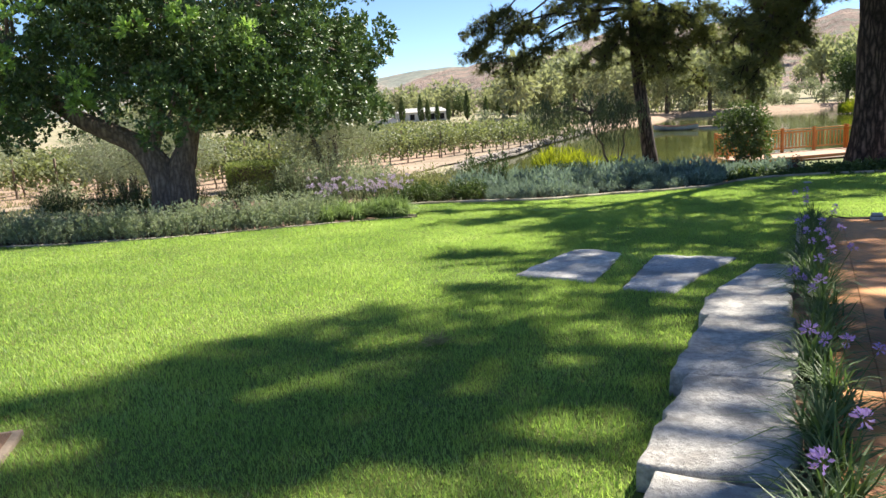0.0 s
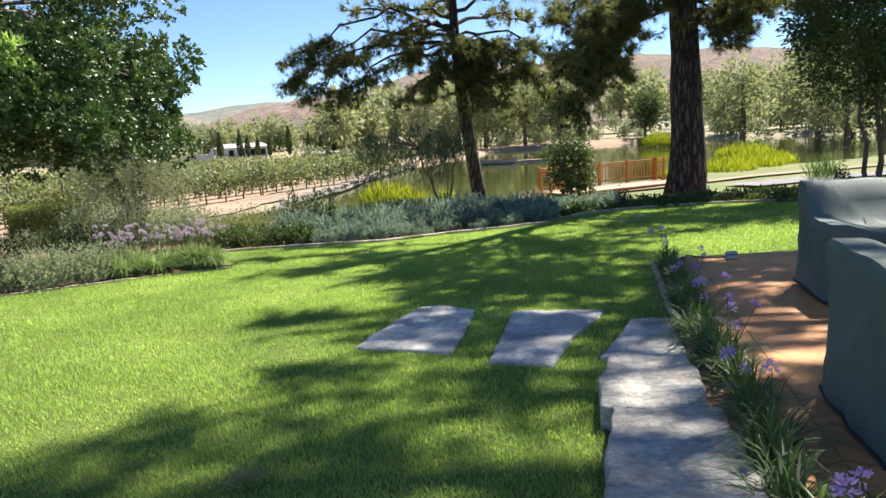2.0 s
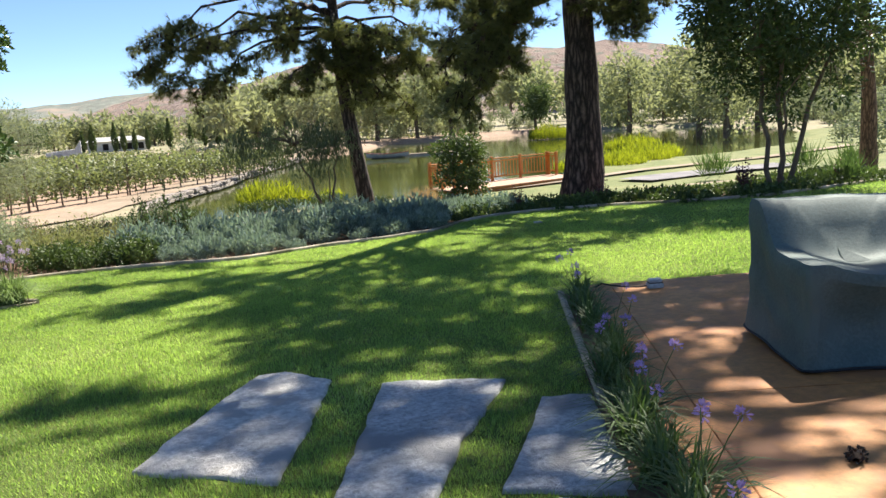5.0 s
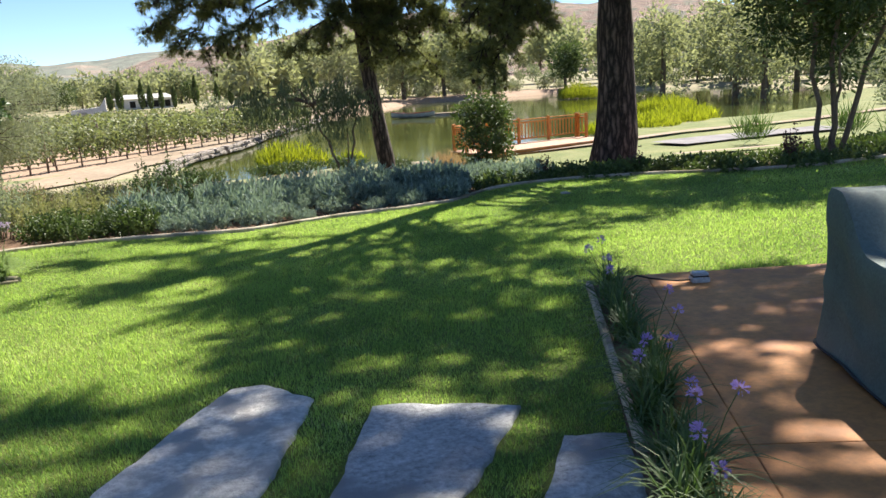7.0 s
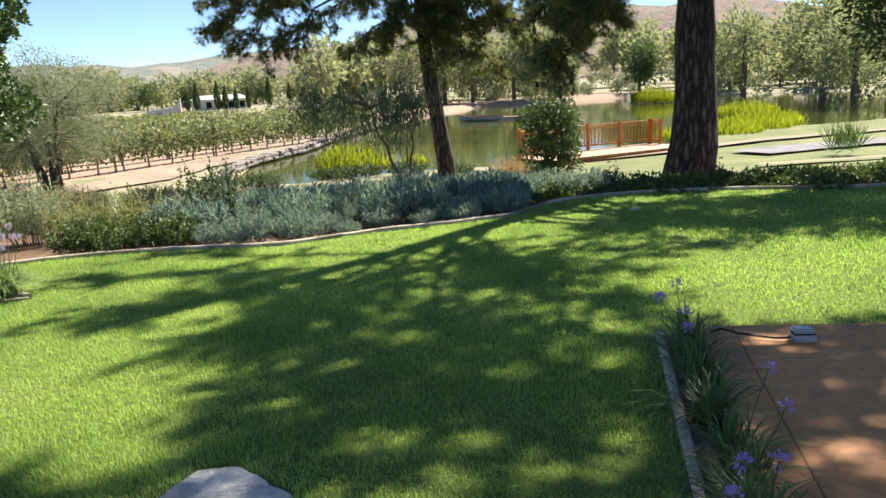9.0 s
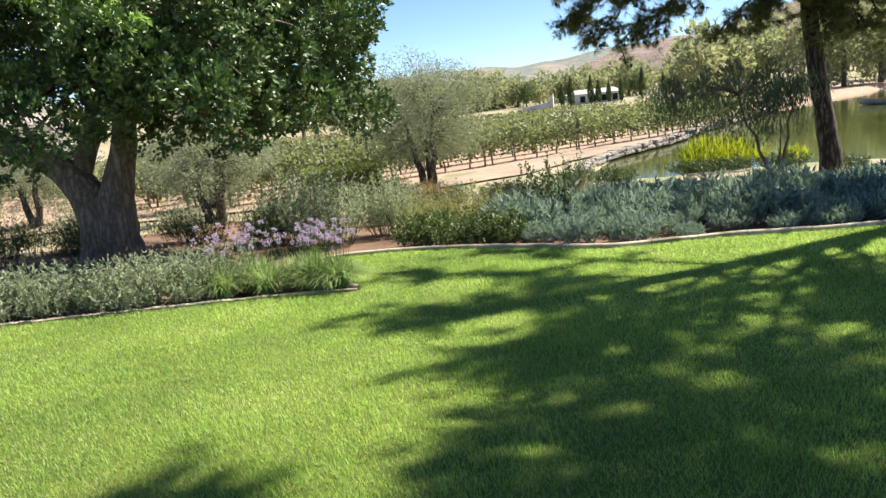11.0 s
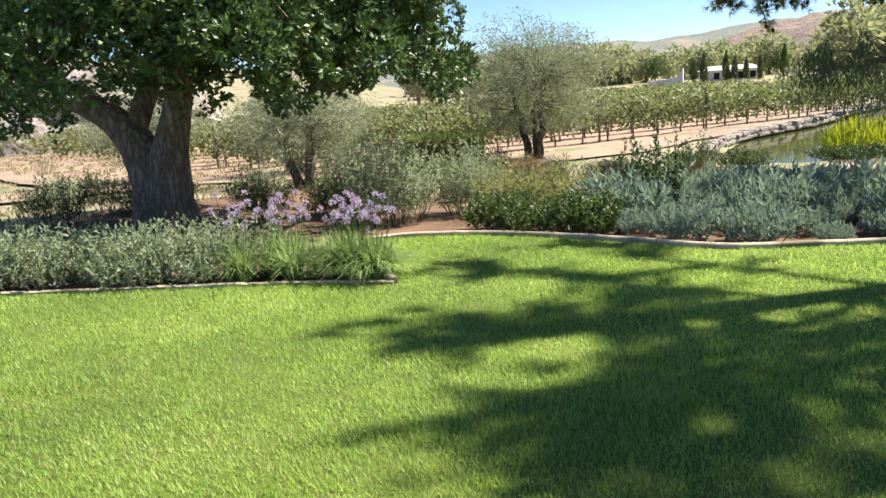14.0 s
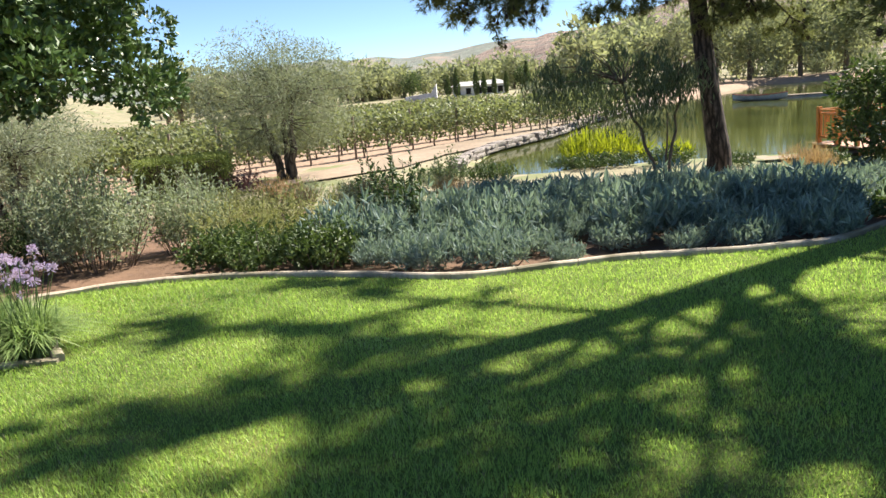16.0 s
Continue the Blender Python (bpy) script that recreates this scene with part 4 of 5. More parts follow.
def leafy_tree(name, x, y, stems, crown, radii, clumps, per, leaf, wide, mat, label, category="tree", bark_mat=None, droop=0.0, clump_r=0.4, z=None, shell=0.35):
    """Stems that spread into a crown of leaf clumps; droop makes hanging strands."""
    z = land1(x, y) - 0.07 if z is None else z
    root = empty(name, x, y, z)
    crown = np.array(crown, float)
    bark_mat = bark_mat or M["stem"]
    pieces, ends = [], []
    for (dx, dy), (ex, ey, ez), r in stems:
        pts = curve_limb((dx, dy, -0.1), (ex, ey, ez), 0.0, 8, 0.03)
        v, f = tube(pts, np.linspace(r, r * 0.45, 8), 9, 0.05)
        mesh_ob("stem", v, f, bark_mat, root, smooth=True)
        ends.append(pts[-1])
        ends.append(pts[-3])
    cen = blob(clumps, crown, radii, shell)
    ends = np.array(ends)
    for c in cen[::2]:
        s = ends[np.argmin(np.linalg.norm(ends - c, axis=1))]
        pieces.append(tube(curve_limb(s, c, 0.06, 6, 0.05), np.linspace(0.02, 0.005, 6), 5))
    v, f = join(pieces)
    tagged(mesh_ob("branchwork", v, f, bark_mat, root, smooth=True), kind="stuff")
    lp, ld = [], []
    for c in cen:
        k = int(per * rng.uniform(0.6, 1.3))
        if droop:
            L = rng.uniform(0.4, 1.0) * droop
            u = rng.uniform(0, 1, k)
            q = c + np.c_[rng.normal(0, clump_r * 0.5, k) * (0.4 + u), rng.normal(0, clump_r * 0.5, k) * (0.4 + u), -u * L]
            d = np.c_[rng.normal(0, 0.35, (k, 2)), -np.ones(k)]
        else:
            q = blob(k, c, (clump_r, clump_r, clump_r * 0.8), 0.2)
            d = unit(q - c) + 0.6 * rand_dir(k) + (0, 0, -0.15)
        lp.append(q)
        ld.append(d)
    v, f = leaves(np.concatenate(lp), np.concatenate(ld), leaf, wide)
    mesh_ob("crown", v, f, mat, root)
    return tagged(root, label, category)


leafy_tree("broadleaf_tree", 11.7, 15.7, [((-0.1, 0), (-0.6, 0.2, 4.0), 0.055), ((0.05, 0.05), (0.2, 0.3, 4.6), 0.06), ((0.15, 0), (1.5, -0.1, 3.9), 0.055), ((0, -0.1), (-0.2, -0.4, 1.9), 0.045)], (0.3, 0.2, 3.9), (2.0, 1.9, 2.6), 235, 120, 0.13, 0.05, M["glossy leaf"], "multi-stemmed tree with glossy dark green leaves", shell=0.25, clump_r=0.45)
leafy_tree("weeping_tree", 3.95, 25.6, [((0, 0), (-0.8, 0.0, 2.3), 0.05), ((0.1, 0), (0.35, 0.1, 2.2), 0.045), ((0.05, 0.08), (0.15, 0.3, 1.6), 0.03)], (-0.85, 0, 2.7), (1.95, 1.1, 0.6), 64, 90, 0.16, 0.030, M["willow leaf"], "small weeping tree with hanging grey-green leaves", droop=1.15, clump_r=0.30)
leafy_tree("leafy_bush", 7.5, 23.4, [((0, 0), (-0.2, 0, 1.2), 0.03), ((0.1, 0), (0.3, 0.1, 1.3), 0.03), ((-0.1, 0), (-0.4, -0.1, 1.0), 0.025), ((0.0, 0.1), (0.1, 0.3, 1.1), 0.025)], (0, 0, 1.3), (0.72, 0.65, 1.2), 62, 75, 0.11, 0.06, M["shrub leaf"], "tall leafy bush with olive-green leaves", "bush", clump_r=0.28)
for ox, oy, rad, tall, den in ((-7.4, 32.2, 2.6, 5.0, 2.2), (-15.1, 29.4, 2.5, 3.5, 1.2), (-11.0, 24.0, 1.9, 3.0, 0.9), (-21.5, 27.5, 2.4, 3.8, 1.0)):
    leafy_tree("olive_tree", ox, oy, [((-0.15, 0), (-0.7, 0.1, tall * 0.5), 0.16), ((0.12, 0), (0.5, -0.1, tall * 0.55), 0.15), ((0, 0.1), (0.0, 0.4, tall * 0.6), 0.11)], (0, 0, tall * 0.58), (rad * 1.1, rad, tall * 0.42), int(120 * den), 120, 0.12, 0.03, M["olive leaf"], "old olive tree with silvery grey-green crown", bark_mat=M["bark olive"], clump_r=0.46, shell=0.05)

# ---------------------------------------------------------------- shrubs, hedge and flowers
def shoots(n, spread, tall, per, leaf, wide, out=0.45, up=0.6):
    """Upright leafy shoots from a common foot: leaf feet, leaf ways and stem lines."""
    a = rng.uniform(0, 2 * np.pi, n)
    r = spread * np.sqrt(rng.uniform(0, 1, n))
    foot = np.c_[np.cos(a) * r * 0.5, np.sin(a) * r * 0.5, np.zeros(n)]
    tip = np.c_[np.cos(a) * r, np.sin(a) * r, tall * rng.uniform(0.6, 1.1, n) * (1 - 0.35 * (r / spread) ** 2)]
    u = rng.uniform(0.25, 1.0, (n, per))
    p = foot[:, None] + (tip - foot)[:, None] * u[..., None]
    d = rng.standard_normal((n, per, 3)) * out + (0, 0, up)
    return p.reshape(-1, 3), d.reshape(-1, 3), foot, tip


def shrub(name, x, y, n, spread, tall, per, leaf, wide, mat, label, category="shrub", out=0.5, up=0.6, stems=10, scale=1.0):
    root = empty(name, x, y, land1(x, y) - 0.07)
    p, d, foot, tip = shoots(n, spread, tall, per, leaf, wide, out, up)
    v, f = leaves(p, d, leaf, wide)
    tagged(mesh_ob("foliage", v, f, mat, root), kind="stuff")
    if stems:
        v, f = join([tube(curve_limb(foot[i], tip[i] * 0.95, 0.0, 4, 0.04), np.linspace(0.008, 0.003, 4), 4) for i in range(min(stems, n))])
        tagged(mesh_ob("stemwork", v, f, M["stem"], root), kind="stuff")
    return tagged(root, label, category)


def spread_out(proto, places, group, lo=0.8, hi=1.2, front=False):
    proto["group"] = group
    for x, y in places:
        s = rng.uniform(lo, hi)
        if front:
            s *= 0.62 + 0.38 * float(smooth(0.2, 1.6, y - lawn_top(x)))
        copy_thing(proto, pose(x, y, land1(x, y) - 0.07, 0, 0, rng.uniform(0, 360)) @ Matrix.Diagonal((s, s, s * rng.uniform(0.9, 1.15), 1)))


def scatter(n, x0, x1, lo, hi, gap):
    """Places between two lines that keep a gap from one another."""
    out = []
    for _ in range(n * 30):
        x = rng.uniform(x0, x1)
        y = rng.uniform(lo(x), hi(x))
        if all((x - a) ** 2 + (y - b) ** 2 > gap * gap for a, b in out):
            out.append((x, y))
            if len(out) >= n:
                break
    return out


silver = shrub("silver_shrub", 1.6, 17.3, 110, 0.5, 0.48, 13, 0.12, 0.03, M["silver leaf"], "silver-blue shrub with upright downy shoots", out=0.5, up=0.85)
spread_out(silver, scatter(48, -0.45, 5.0, lambda x: lawn_top(x) + 0.45, lambda x: lawn_top(x) + 3.2, 0.52), "silver-blue shrubs in the bed", 0.6, 1.35, True)
silver_b = shrub("silver_shrub", 4.0, 19.5, 100, 0.6, 0.37, 9, 0.14, 0.034, M["silver leaf"], "silver-blue shrub with upright downy shoots", out=0.6, up=0.6)
spread_out(silver_b, scatter(60, 0.2, 6.9, lambda x: max(18.3, lawn_top(x) + 0.4), lambda x: 24.8, 0.75), "silver-blue shrubs in the bed", 0.75, 1.15, True)
cover = shrub("groundcover_plant", 8.0, 17.6, 55, 0.5, 0.24, 10, 0.07, 0.04, M["shrub leaf"], "low leafy groundcover plant", "groundcover", out=0.9, up=0.35, stems=0)
spread_out(cover, scatter(70, 5.6, 15.0, lambda x: lawn_top(x) + 0.25, lambda x: lawn_top(x) + 2.4, 0.42), "groundcover along the lawn's edge", 0.7, 1.3)
sprig = shrub("leafy_sprig", 10.9, 15.6, 26, 0.22, 0.75, 12, 0.07, 0.04, M["purple leaf"], "tall purple-leaved sprig in the groundcover", "shrub", out=0.8, up=0.3)
spread_out(sprig, [(8.6, 17.2), (7.0, 18.1), (12.9, 15.3)], "sprigs in the groundcover", 0.5, 0.9)
tuft = shrub("spiky_grass", 13.0, 15.2, 60, 0.35, 0.42, 3, 0.5, 0.02, M["strap leaf"], "tuft of spiky dark green grass", "grass clump", out=0.5, up=1.0, stems=0)
spread_out(tuft, [(18.2, 26.6), (21.6, 26.0), (23.4, 25.6)], "spiky tufts on the far grass", 1.5, 1.9)
# green bushes at the bed's near corner
green = shrub("green_bush", -0.6, 16.1, 95, 0.45, 0.52, 13, 0.07, 0.034, M["shrub leaf"], "low mixed green bush in the bed", "bush", out=0.7, up=0.4)
spread_out(green, scatter(9, -2.1, -0.45, lambda x: lawn_top(x) + 0.35, lambda x: lawn_top(x) + 1.9, 0.5), "green bushes at the bed's corner", 0.75, 1.15)
tall_sprig = shrub("tall_sprig", -0.2, 17.6, 12, 0.25, 1.25, 22, 0.085, 0.045, M["glossy leaf"], "tall thin sprig with dark leaves", "shrub", out=0.8, up=0.2)
spread_out(tall_sprig, [(0.15, 17.3), (-0.6, 18.3)], "tall sprigs in the bed", 0.7, 0.95)
grey = shrub("feathery_shrub", -3.6, 16.6, 240, 0.8, 1.3, 22, 0.07, 0.026, M["sage leaf"], "tall feathery grey-green shrub", "shrub", out=0.8, up=0.4, stems=40)
spread_out(grey, [(-2.9, 17.6), (-4.6, 17.4)], "feathery shrubs beside the carob", 0.8, 1.05)
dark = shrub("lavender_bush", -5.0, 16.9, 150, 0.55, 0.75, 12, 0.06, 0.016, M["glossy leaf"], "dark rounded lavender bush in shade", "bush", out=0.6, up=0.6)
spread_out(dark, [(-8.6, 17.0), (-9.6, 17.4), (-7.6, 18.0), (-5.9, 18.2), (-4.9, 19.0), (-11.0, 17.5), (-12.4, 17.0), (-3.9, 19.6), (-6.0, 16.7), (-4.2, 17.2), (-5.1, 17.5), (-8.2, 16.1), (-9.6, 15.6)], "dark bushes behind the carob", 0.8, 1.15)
pale = shrub("pale_bush", -1.2, 20.0, 150, 0.6, 0.7, 12, 0.06, 0.02, M["sage leaf"], "pale grey-green rounded bush", "bush", out=0.8, up=0.5)
spread_out(pale, [(-9.5, 20.5), (-7.5, 21.5), (-12.5, 20.5), (-14.5, 19.0), (-16.5, 20.5), (-3.0, 24.5), (-4.5, 26.5), (-1.5, 27.5), (-18.5, 18.5)], "pale bushes on the slope", 0.7, 1.3)
yellowish = shrub("yellow_bush", -3.2, 21.0, 150, 0.7, 0.85, 12, 0.07, 0.02, M["straw green leaf"], "dry yellow-green feathery bush", "bush", out=0.7, up=0.6)
spread_out(yellowish, [(-4.3, 21.8), (-2.3, 22.4), (-5.2, 23.0), (-2.0, 17.2), (-1.5, 18.0), (-2.5, 18.6)], "yellowish bushes on the slope", 0.7, 1.0)
pink = shrub("dry_grass_clump", -2.2, 23.5, 120, 0.5, 0.65, 6, 0.22, 0.012, M["dry leaf"], "clump of dry pinkish grass", "grass clump", out=0.5, up=0.9, stems=0)
spread_out(pink, [(-1.4, 22.3), (-3.6, 23.3), (6.9, 25.8), (-0.6, 24.6), (7.3, 26.2), (-4.9, 25.2)], "dry grass clumps", 0.7, 1.1)
purple = shrub("purple_bush", -7.9, 29.6, 140, 0.75, 0.85, 12, 0.08, 0.03, M["purple leaf"], "rounded purple-brown bush beside the olive tree", "bush", out=0.8, up=0.4)
rose = shrub("flowering_bush", -1.1, 27.6, 90, 0.55, 1.15, 13, 0.07, 0.04, M["willow leaf"], "tall leafy bush beside the lake slope", "bush", out=0.8, up=0.3, stems=20)
lowgreen = shrub("low_green_bush", -2.5, 26.9, 120, 0.75, 0.5, 12, 0.08, 0.04, M["glossy leaf"], "low dark green bush on the slope", "bush", out=0.8, up=0.4)
spread_out(lowgreen, [(-3.4, 27.4), (-0.3, 29.2), (-2.0, 30.0), (3.2, 31.2), (4.6, 30.6), (1.7, 31.3), (6.2, 29.6), (8.2, 28.9), (2.4, 30.9)], "low bushes by the shore", 0.7, 1.1)

# sage hedge along the lawn
hedge_plant = shrub("sage_hedge_plant", -4.2, 12.25, 120, 0.42, 0.61, 13, 0.055, 0.02, M["sage leaf"], "low silvery sage hedge plant", "hedge", out=0.8, up=0.6, stems=6)
spots = []
for s in np.arange(-11.5, -3.0, 0.36):
    if not -4.35 < s < -4.05:
        spots.append((s, hedge_line(s) + 0.34))
    spots.append((s + 0.18, hedge_line(s + 0.18) + 0.68))
spread_out(hedge_plant, spots, "sage hedge beside the lawn", 0.9, 1.08)


def flower_clump(x, y, blades, tall, stalks, stalk_h, label, seed, leaf="strap leaf", wide=1.0, petal="violet flower"):
    """Strap leaves that arch out of one foot, thin stalks and round heads of lilac florets."""
    root = empty("garlic_flower_clump", x, y, land1(x, y))
    vs, fs, k = [], [], 0
    for _ in range(blades):
        a = rng.uniform(0, 2 * np.pi)
        out = rng.uniform(0.15, 1.3) * tall
        L = tall * rng.uniform(0.65, 1.15)
        d = np.array([math.cos(a), math.sin(a)])
        w = np.array([-d[1], d[0]]) * rng.uniform(0.005, 0.010) * wide
        f0 = rng.normal(0, 0.035, 2)
        for j, t in enumerate((0, 0.35, 0.7, 1.0)):
            c = f0 + d * out * t ** 1.8
            z = L * (t - 0.28 * t ** 3 * (out / tall) * 2)
            ww = w * (1 - t ** 2 * 0.95)
            vs += [(c[0] - ww[0], c[1] - ww[1], z), (c[0] + ww[0], c[1] + ww[1], z)]
            if j:
                fs.append((k - 2, k - 1, k + 1, k))
            k += 2
    mesh_ob("leaf_tuft", vs, np.array(fs), M[leaf], root)
    for _ in range(stalks):
        a = rng.uniform(0, 2 * np.pi)
        top = np.array([math.cos(a) * rng.uniform(0.03, 0.22), math.sin(a) * rng.uniform(0.03, 0.22), stalk_h * rng.uniform(0.75, 1.12)])
        v, f = tube(curve_limb((0, 0, 0), top, 0.0, 5, 0.02), np.linspace(0.0035, 0.0025, 5), 4)
        st = mesh_ob("stalk", v, f, M["strap leaf"], root)
        n = 22
        d = rand_dir(n) + (0, 0, 0.35)
        v, f = leaves(top + unit(d) * 0.012, d, 0.028, 0.011, 0.1)
        v2, f2 = leaves(top + unit(d) * 0.028, unit(d) + 0.9 * rand_dir(n), 0.019, 0.012, 0.1)
        v, f = join([(v, f), (v2, f2)])
        mesh_ob("flower_head", v, f, M[petal], st, "round lilac flower head")
    return tagged(root, label, "flower")


big = [flower_clump(-1.75 - 0.5 * i, 13.2 + 0.05 * i, 150, 0.44, (3, 2, 3)[i], 0.66, "clump of tall lilac garlic flowers by the hedge", i, "arching leaf", 0.85, "flower") for i in range(3)]
for i in range(32):
    x = rng.uniform(-3.15, -1.55)
    y = rng.uniform(hedge_line(x) + 0.15, max(hedge_line(x) + 0.2, min(hedge_line(x) + 1.2, 12.9 + (-1.38 - x) * 1.05 - 0.12)))
    s = rng.uniform(0.85, 1.1)
    o = copy_thing(big[i % 3], pose(x, y, land1(x, y), 0, 0, rng.uniform(0, 360)) @ Matrix.Diagonal((s, s, s, 1)))
    o["group"] = "lilac flowers at the hedge's end"
small = [flower_clump(*terrace(-0.1, 0.25 + 0.4 * i), 90, 0.36, (1, 1, 2, 0)[i], 0.48, "clump of lilac garlic flowers beside the terrace", 10 + i) for i in range(4)]
for i, b in enumerate(np.r_[np.arange(1.85, 4.4, 0.215), np.arange(4.5, 10.5, 0.3)]):
    a = rng.uniform(-0.17, -0.02) if b < 4.2 else rng.uniform(-0.07, 0.02)
    x, y = terrace(a, b)
    s = rng.uniform(0.7, 1.0)
    o = copy_thing(small[(i * 3 + 1) % 4], pose(x, y, land1(x, y), 0, 0, rng.uniform(0, 360)) @ Matrix.Diagonal((s, s, s, 1)))
    o["group"] = "lilac flowers along the terrace"


# ---------------------------------------------------------------- reeds in and round the lake
def reed_bed(x, y, rad, tall, label):
    root = empty("reed_clump", x, y, LAKE_Z + 0.02)
    n = int(900 * rad * rad)
    p = np.c_[rad * np.sqrt(rng.uniform(0, 1, n)), rng.uniform(0, 2 * np.pi, n)]
    q = np.c_[p[:, 0] * np.cos(p[:, 1]), p[:, 0] * np.sin(p[:, 1]), np.zeros(n)]
    top = tall * (1 - 0.45 * (p[:, 0] / rad) ** 2) * rng.uniform(0.6, 1.1, n)
    q[:, 2] = top * rng.uniform(0.0, 0.75, n)
    v, f = leaves(q, np.c_[rng.normal(0, 0.45, (n, 2)), np.ones(n)], 0.45, 0.04, 0.1)
    mesh_ob("reeds", v, f, M["yellow leaf"], root)
    v, f = join([tube(curve_limb((q[i, 0], q[i, 1], -0.3), (q[i, 0] * 1.1, q[i, 1] * 1.1, top[i]), 0, 3, 0.02), [0.012, 0.01, 0.005], 3) for i in range(0, n, 14)])
    mesh_ob("stalk_mass", v, f, M["strap leaf"], root)
    return tagged(root, label, "reeds", group="reeds by the lake")


for rx, ry, rr, rt in ((2.75, 34.0, 1.1, 1.45), (3.8, 34.5, 0.65, 0.9), (2.3, 35.4, 0.8, 1.2), (5.3, 34.4, 0.5, 0.55), (21.0, 38.8, 1.7, 1.1), (23.6, 40.6, 1.8, 1.3), (25.8, 42.5, 1.6, 1.3), (19.0, 39.2, 1.2, 0.7), (30, 52, 2.0, 1.4), (40, 88, 2.5, 2.2)):
    reed_bed(rx, ry, rr, rt, "clump of bright yellow-green reeds at the water's edge")

# ---------------------------------------------------------------- deck with railing, boat, lake wall
def jetty_deck():
    ax, ay, bx, by = 8.9, 31.9, 15.0, 34.0
    L = math.hypot(bx - ax, by - ay)
    rz = math.degrees(math.atan2(by - ay, bx - ax))
    root = tagged(empty("wooden_deck", ax, ay, -1.36, rz), "orange timber deck with a slatted railing over the lake", "deck")
    n = 44
    for i in range(n):
        x0 = -0.1 + i * (L + 0.2) / n
        part("deck_board", box_bm(x0 + 0.004, x0 + (L + 0.2) / n - 0.004, -2.0, 0.12, -0.04, 0.0), M["deck wood"], root)
    for y in (-1.9, -1.0, 0.05):
        part("joist", box_bm(-0.1, L + 0.1, y - 0.04, y + 0.04, -0.22, -0.045), M["orange wood"], root)
    for x in np.linspace(0.0, L, 5):
        part("pile", box_bm(x - 0.06, x + 0.06, -0.1, 0.02, -1.2, -0.23), M["orange wood"], root)

    def railing(x0, y0, x1, y1, posts):
        l = math.hypot(x1 - x0, y1 - y0)
        d = ((x1 - x0) / l, (y1 - y0) / l)
        m = Matrix.Translation((x0, y0, 0)) @ Matrix.Rotation(math.atan2(d[1], d[0]), 4, "Z")
        rail = part("railing", box_bm(0, l, -0.05, 0.05, 0.92, 0.96, 0.006), M["orange wood"], root)
        rail.matrix_local = m
        part("bottom_rail", box_bm(0, l, -0.02, 0.02, 0.14, 0.20), M["orange wood"], rail)
        part("top_rail", box_bm(0, l, -0.02, 0.02, 0.80, 0.86), M["orange wood"], rail)
        for x in np.linspace(0.05, l - 0.05, posts):
            part("post", box_bm(x - 0.055, x + 0.055, -0.055, 0.055, 0.0, 1.02, 0.008), M["orange wood"], rail)
        k = int(l / 0.17)
        for x in np.linspace(0.12, l - 0.12, k):
            part("baluster", box_bm(x - 0.018, x + 0.018, -0.018, 0.018, 0.20, 0.80), M["orange wood"], rail)

    railing(0, 0, L, 0, 5)
    railing(0, -1.7, 0, 0, 3)
    railing(L, -0.6, L, 0, 2)


jetty_deck()


def rowing_boat(x, y, rz):
    root = tagged(empty("rowing_boat", x, y, LAKE_Z - 0.08, rz), "old rowing boat with red trim moored on the lake", "boat")
    v, f = [], []
    n, m = 15, 9
    for shell in (1.0, 0.93):
        for i in range(n):
            t = i / (n - 1) * 2 - 1
            half = 0.62 * (1 - abs(t) ** 2.6) + 0.02
            rise = 0.16 * t * t
            for j in range(m):
                a = math.pi * j / (m - 1)
                v.append((2.0 * t * (1 if shell == 1 else 0.96), half * math.cos(a) * shell, 0.48 + rise - 0.46 * math.sin(a) ** 0.7 * shell))
    for s in range(2):
        o = s * n * m
        for i in range(n - 1):
            for j in range(m - 1):
                a = o + i * m + j
                f.append((a, a + 1, a + m + 1, a + m))
    mesh_ob("hull", v, np.array(f), M["boat"], root, smooth=True)
    for side in (1, -1):
        pts = [(2.0 * t, side * (0.62 * (1 - abs(t) ** 2.6) + 0.02), 0.49 + 0.16 * t * t) for t in np.linspace(-1, 1, 15)]
        vv, ff = tube(pts, [0.03] * 15, 6)
        mesh_ob("gunwale", vv, ff, M["boat red"], root, "red painted rim")
    for x0 in (-0.9, 0.0, 0.9):
        part("thwart", box_bm(x0 - 0.12, x0 + 0.12, -0.5, 0.5, 0.36, 0.40, 0.006), M["boat red"], root)


rowing_boat(15.7, 70.0, -28)
pontoon = empty("pontoon", 20.0, 70.5, LAKE_Z, -10)
tagged(pontoon, "small dark floating pontoon on the lake", "pontoon")
for i in range(10):
    part("board", box_bm(-2.5 + i * 0.5, -2.02 + i * 0.5, -0.6, 0.6, 0.18, 0.24), M["post"], pontoon)
part("float", box_bm(-2.5, 2.5, -0.5, 0.5, -0.1, 0.17, 0.04), M["boat"], pontoon)

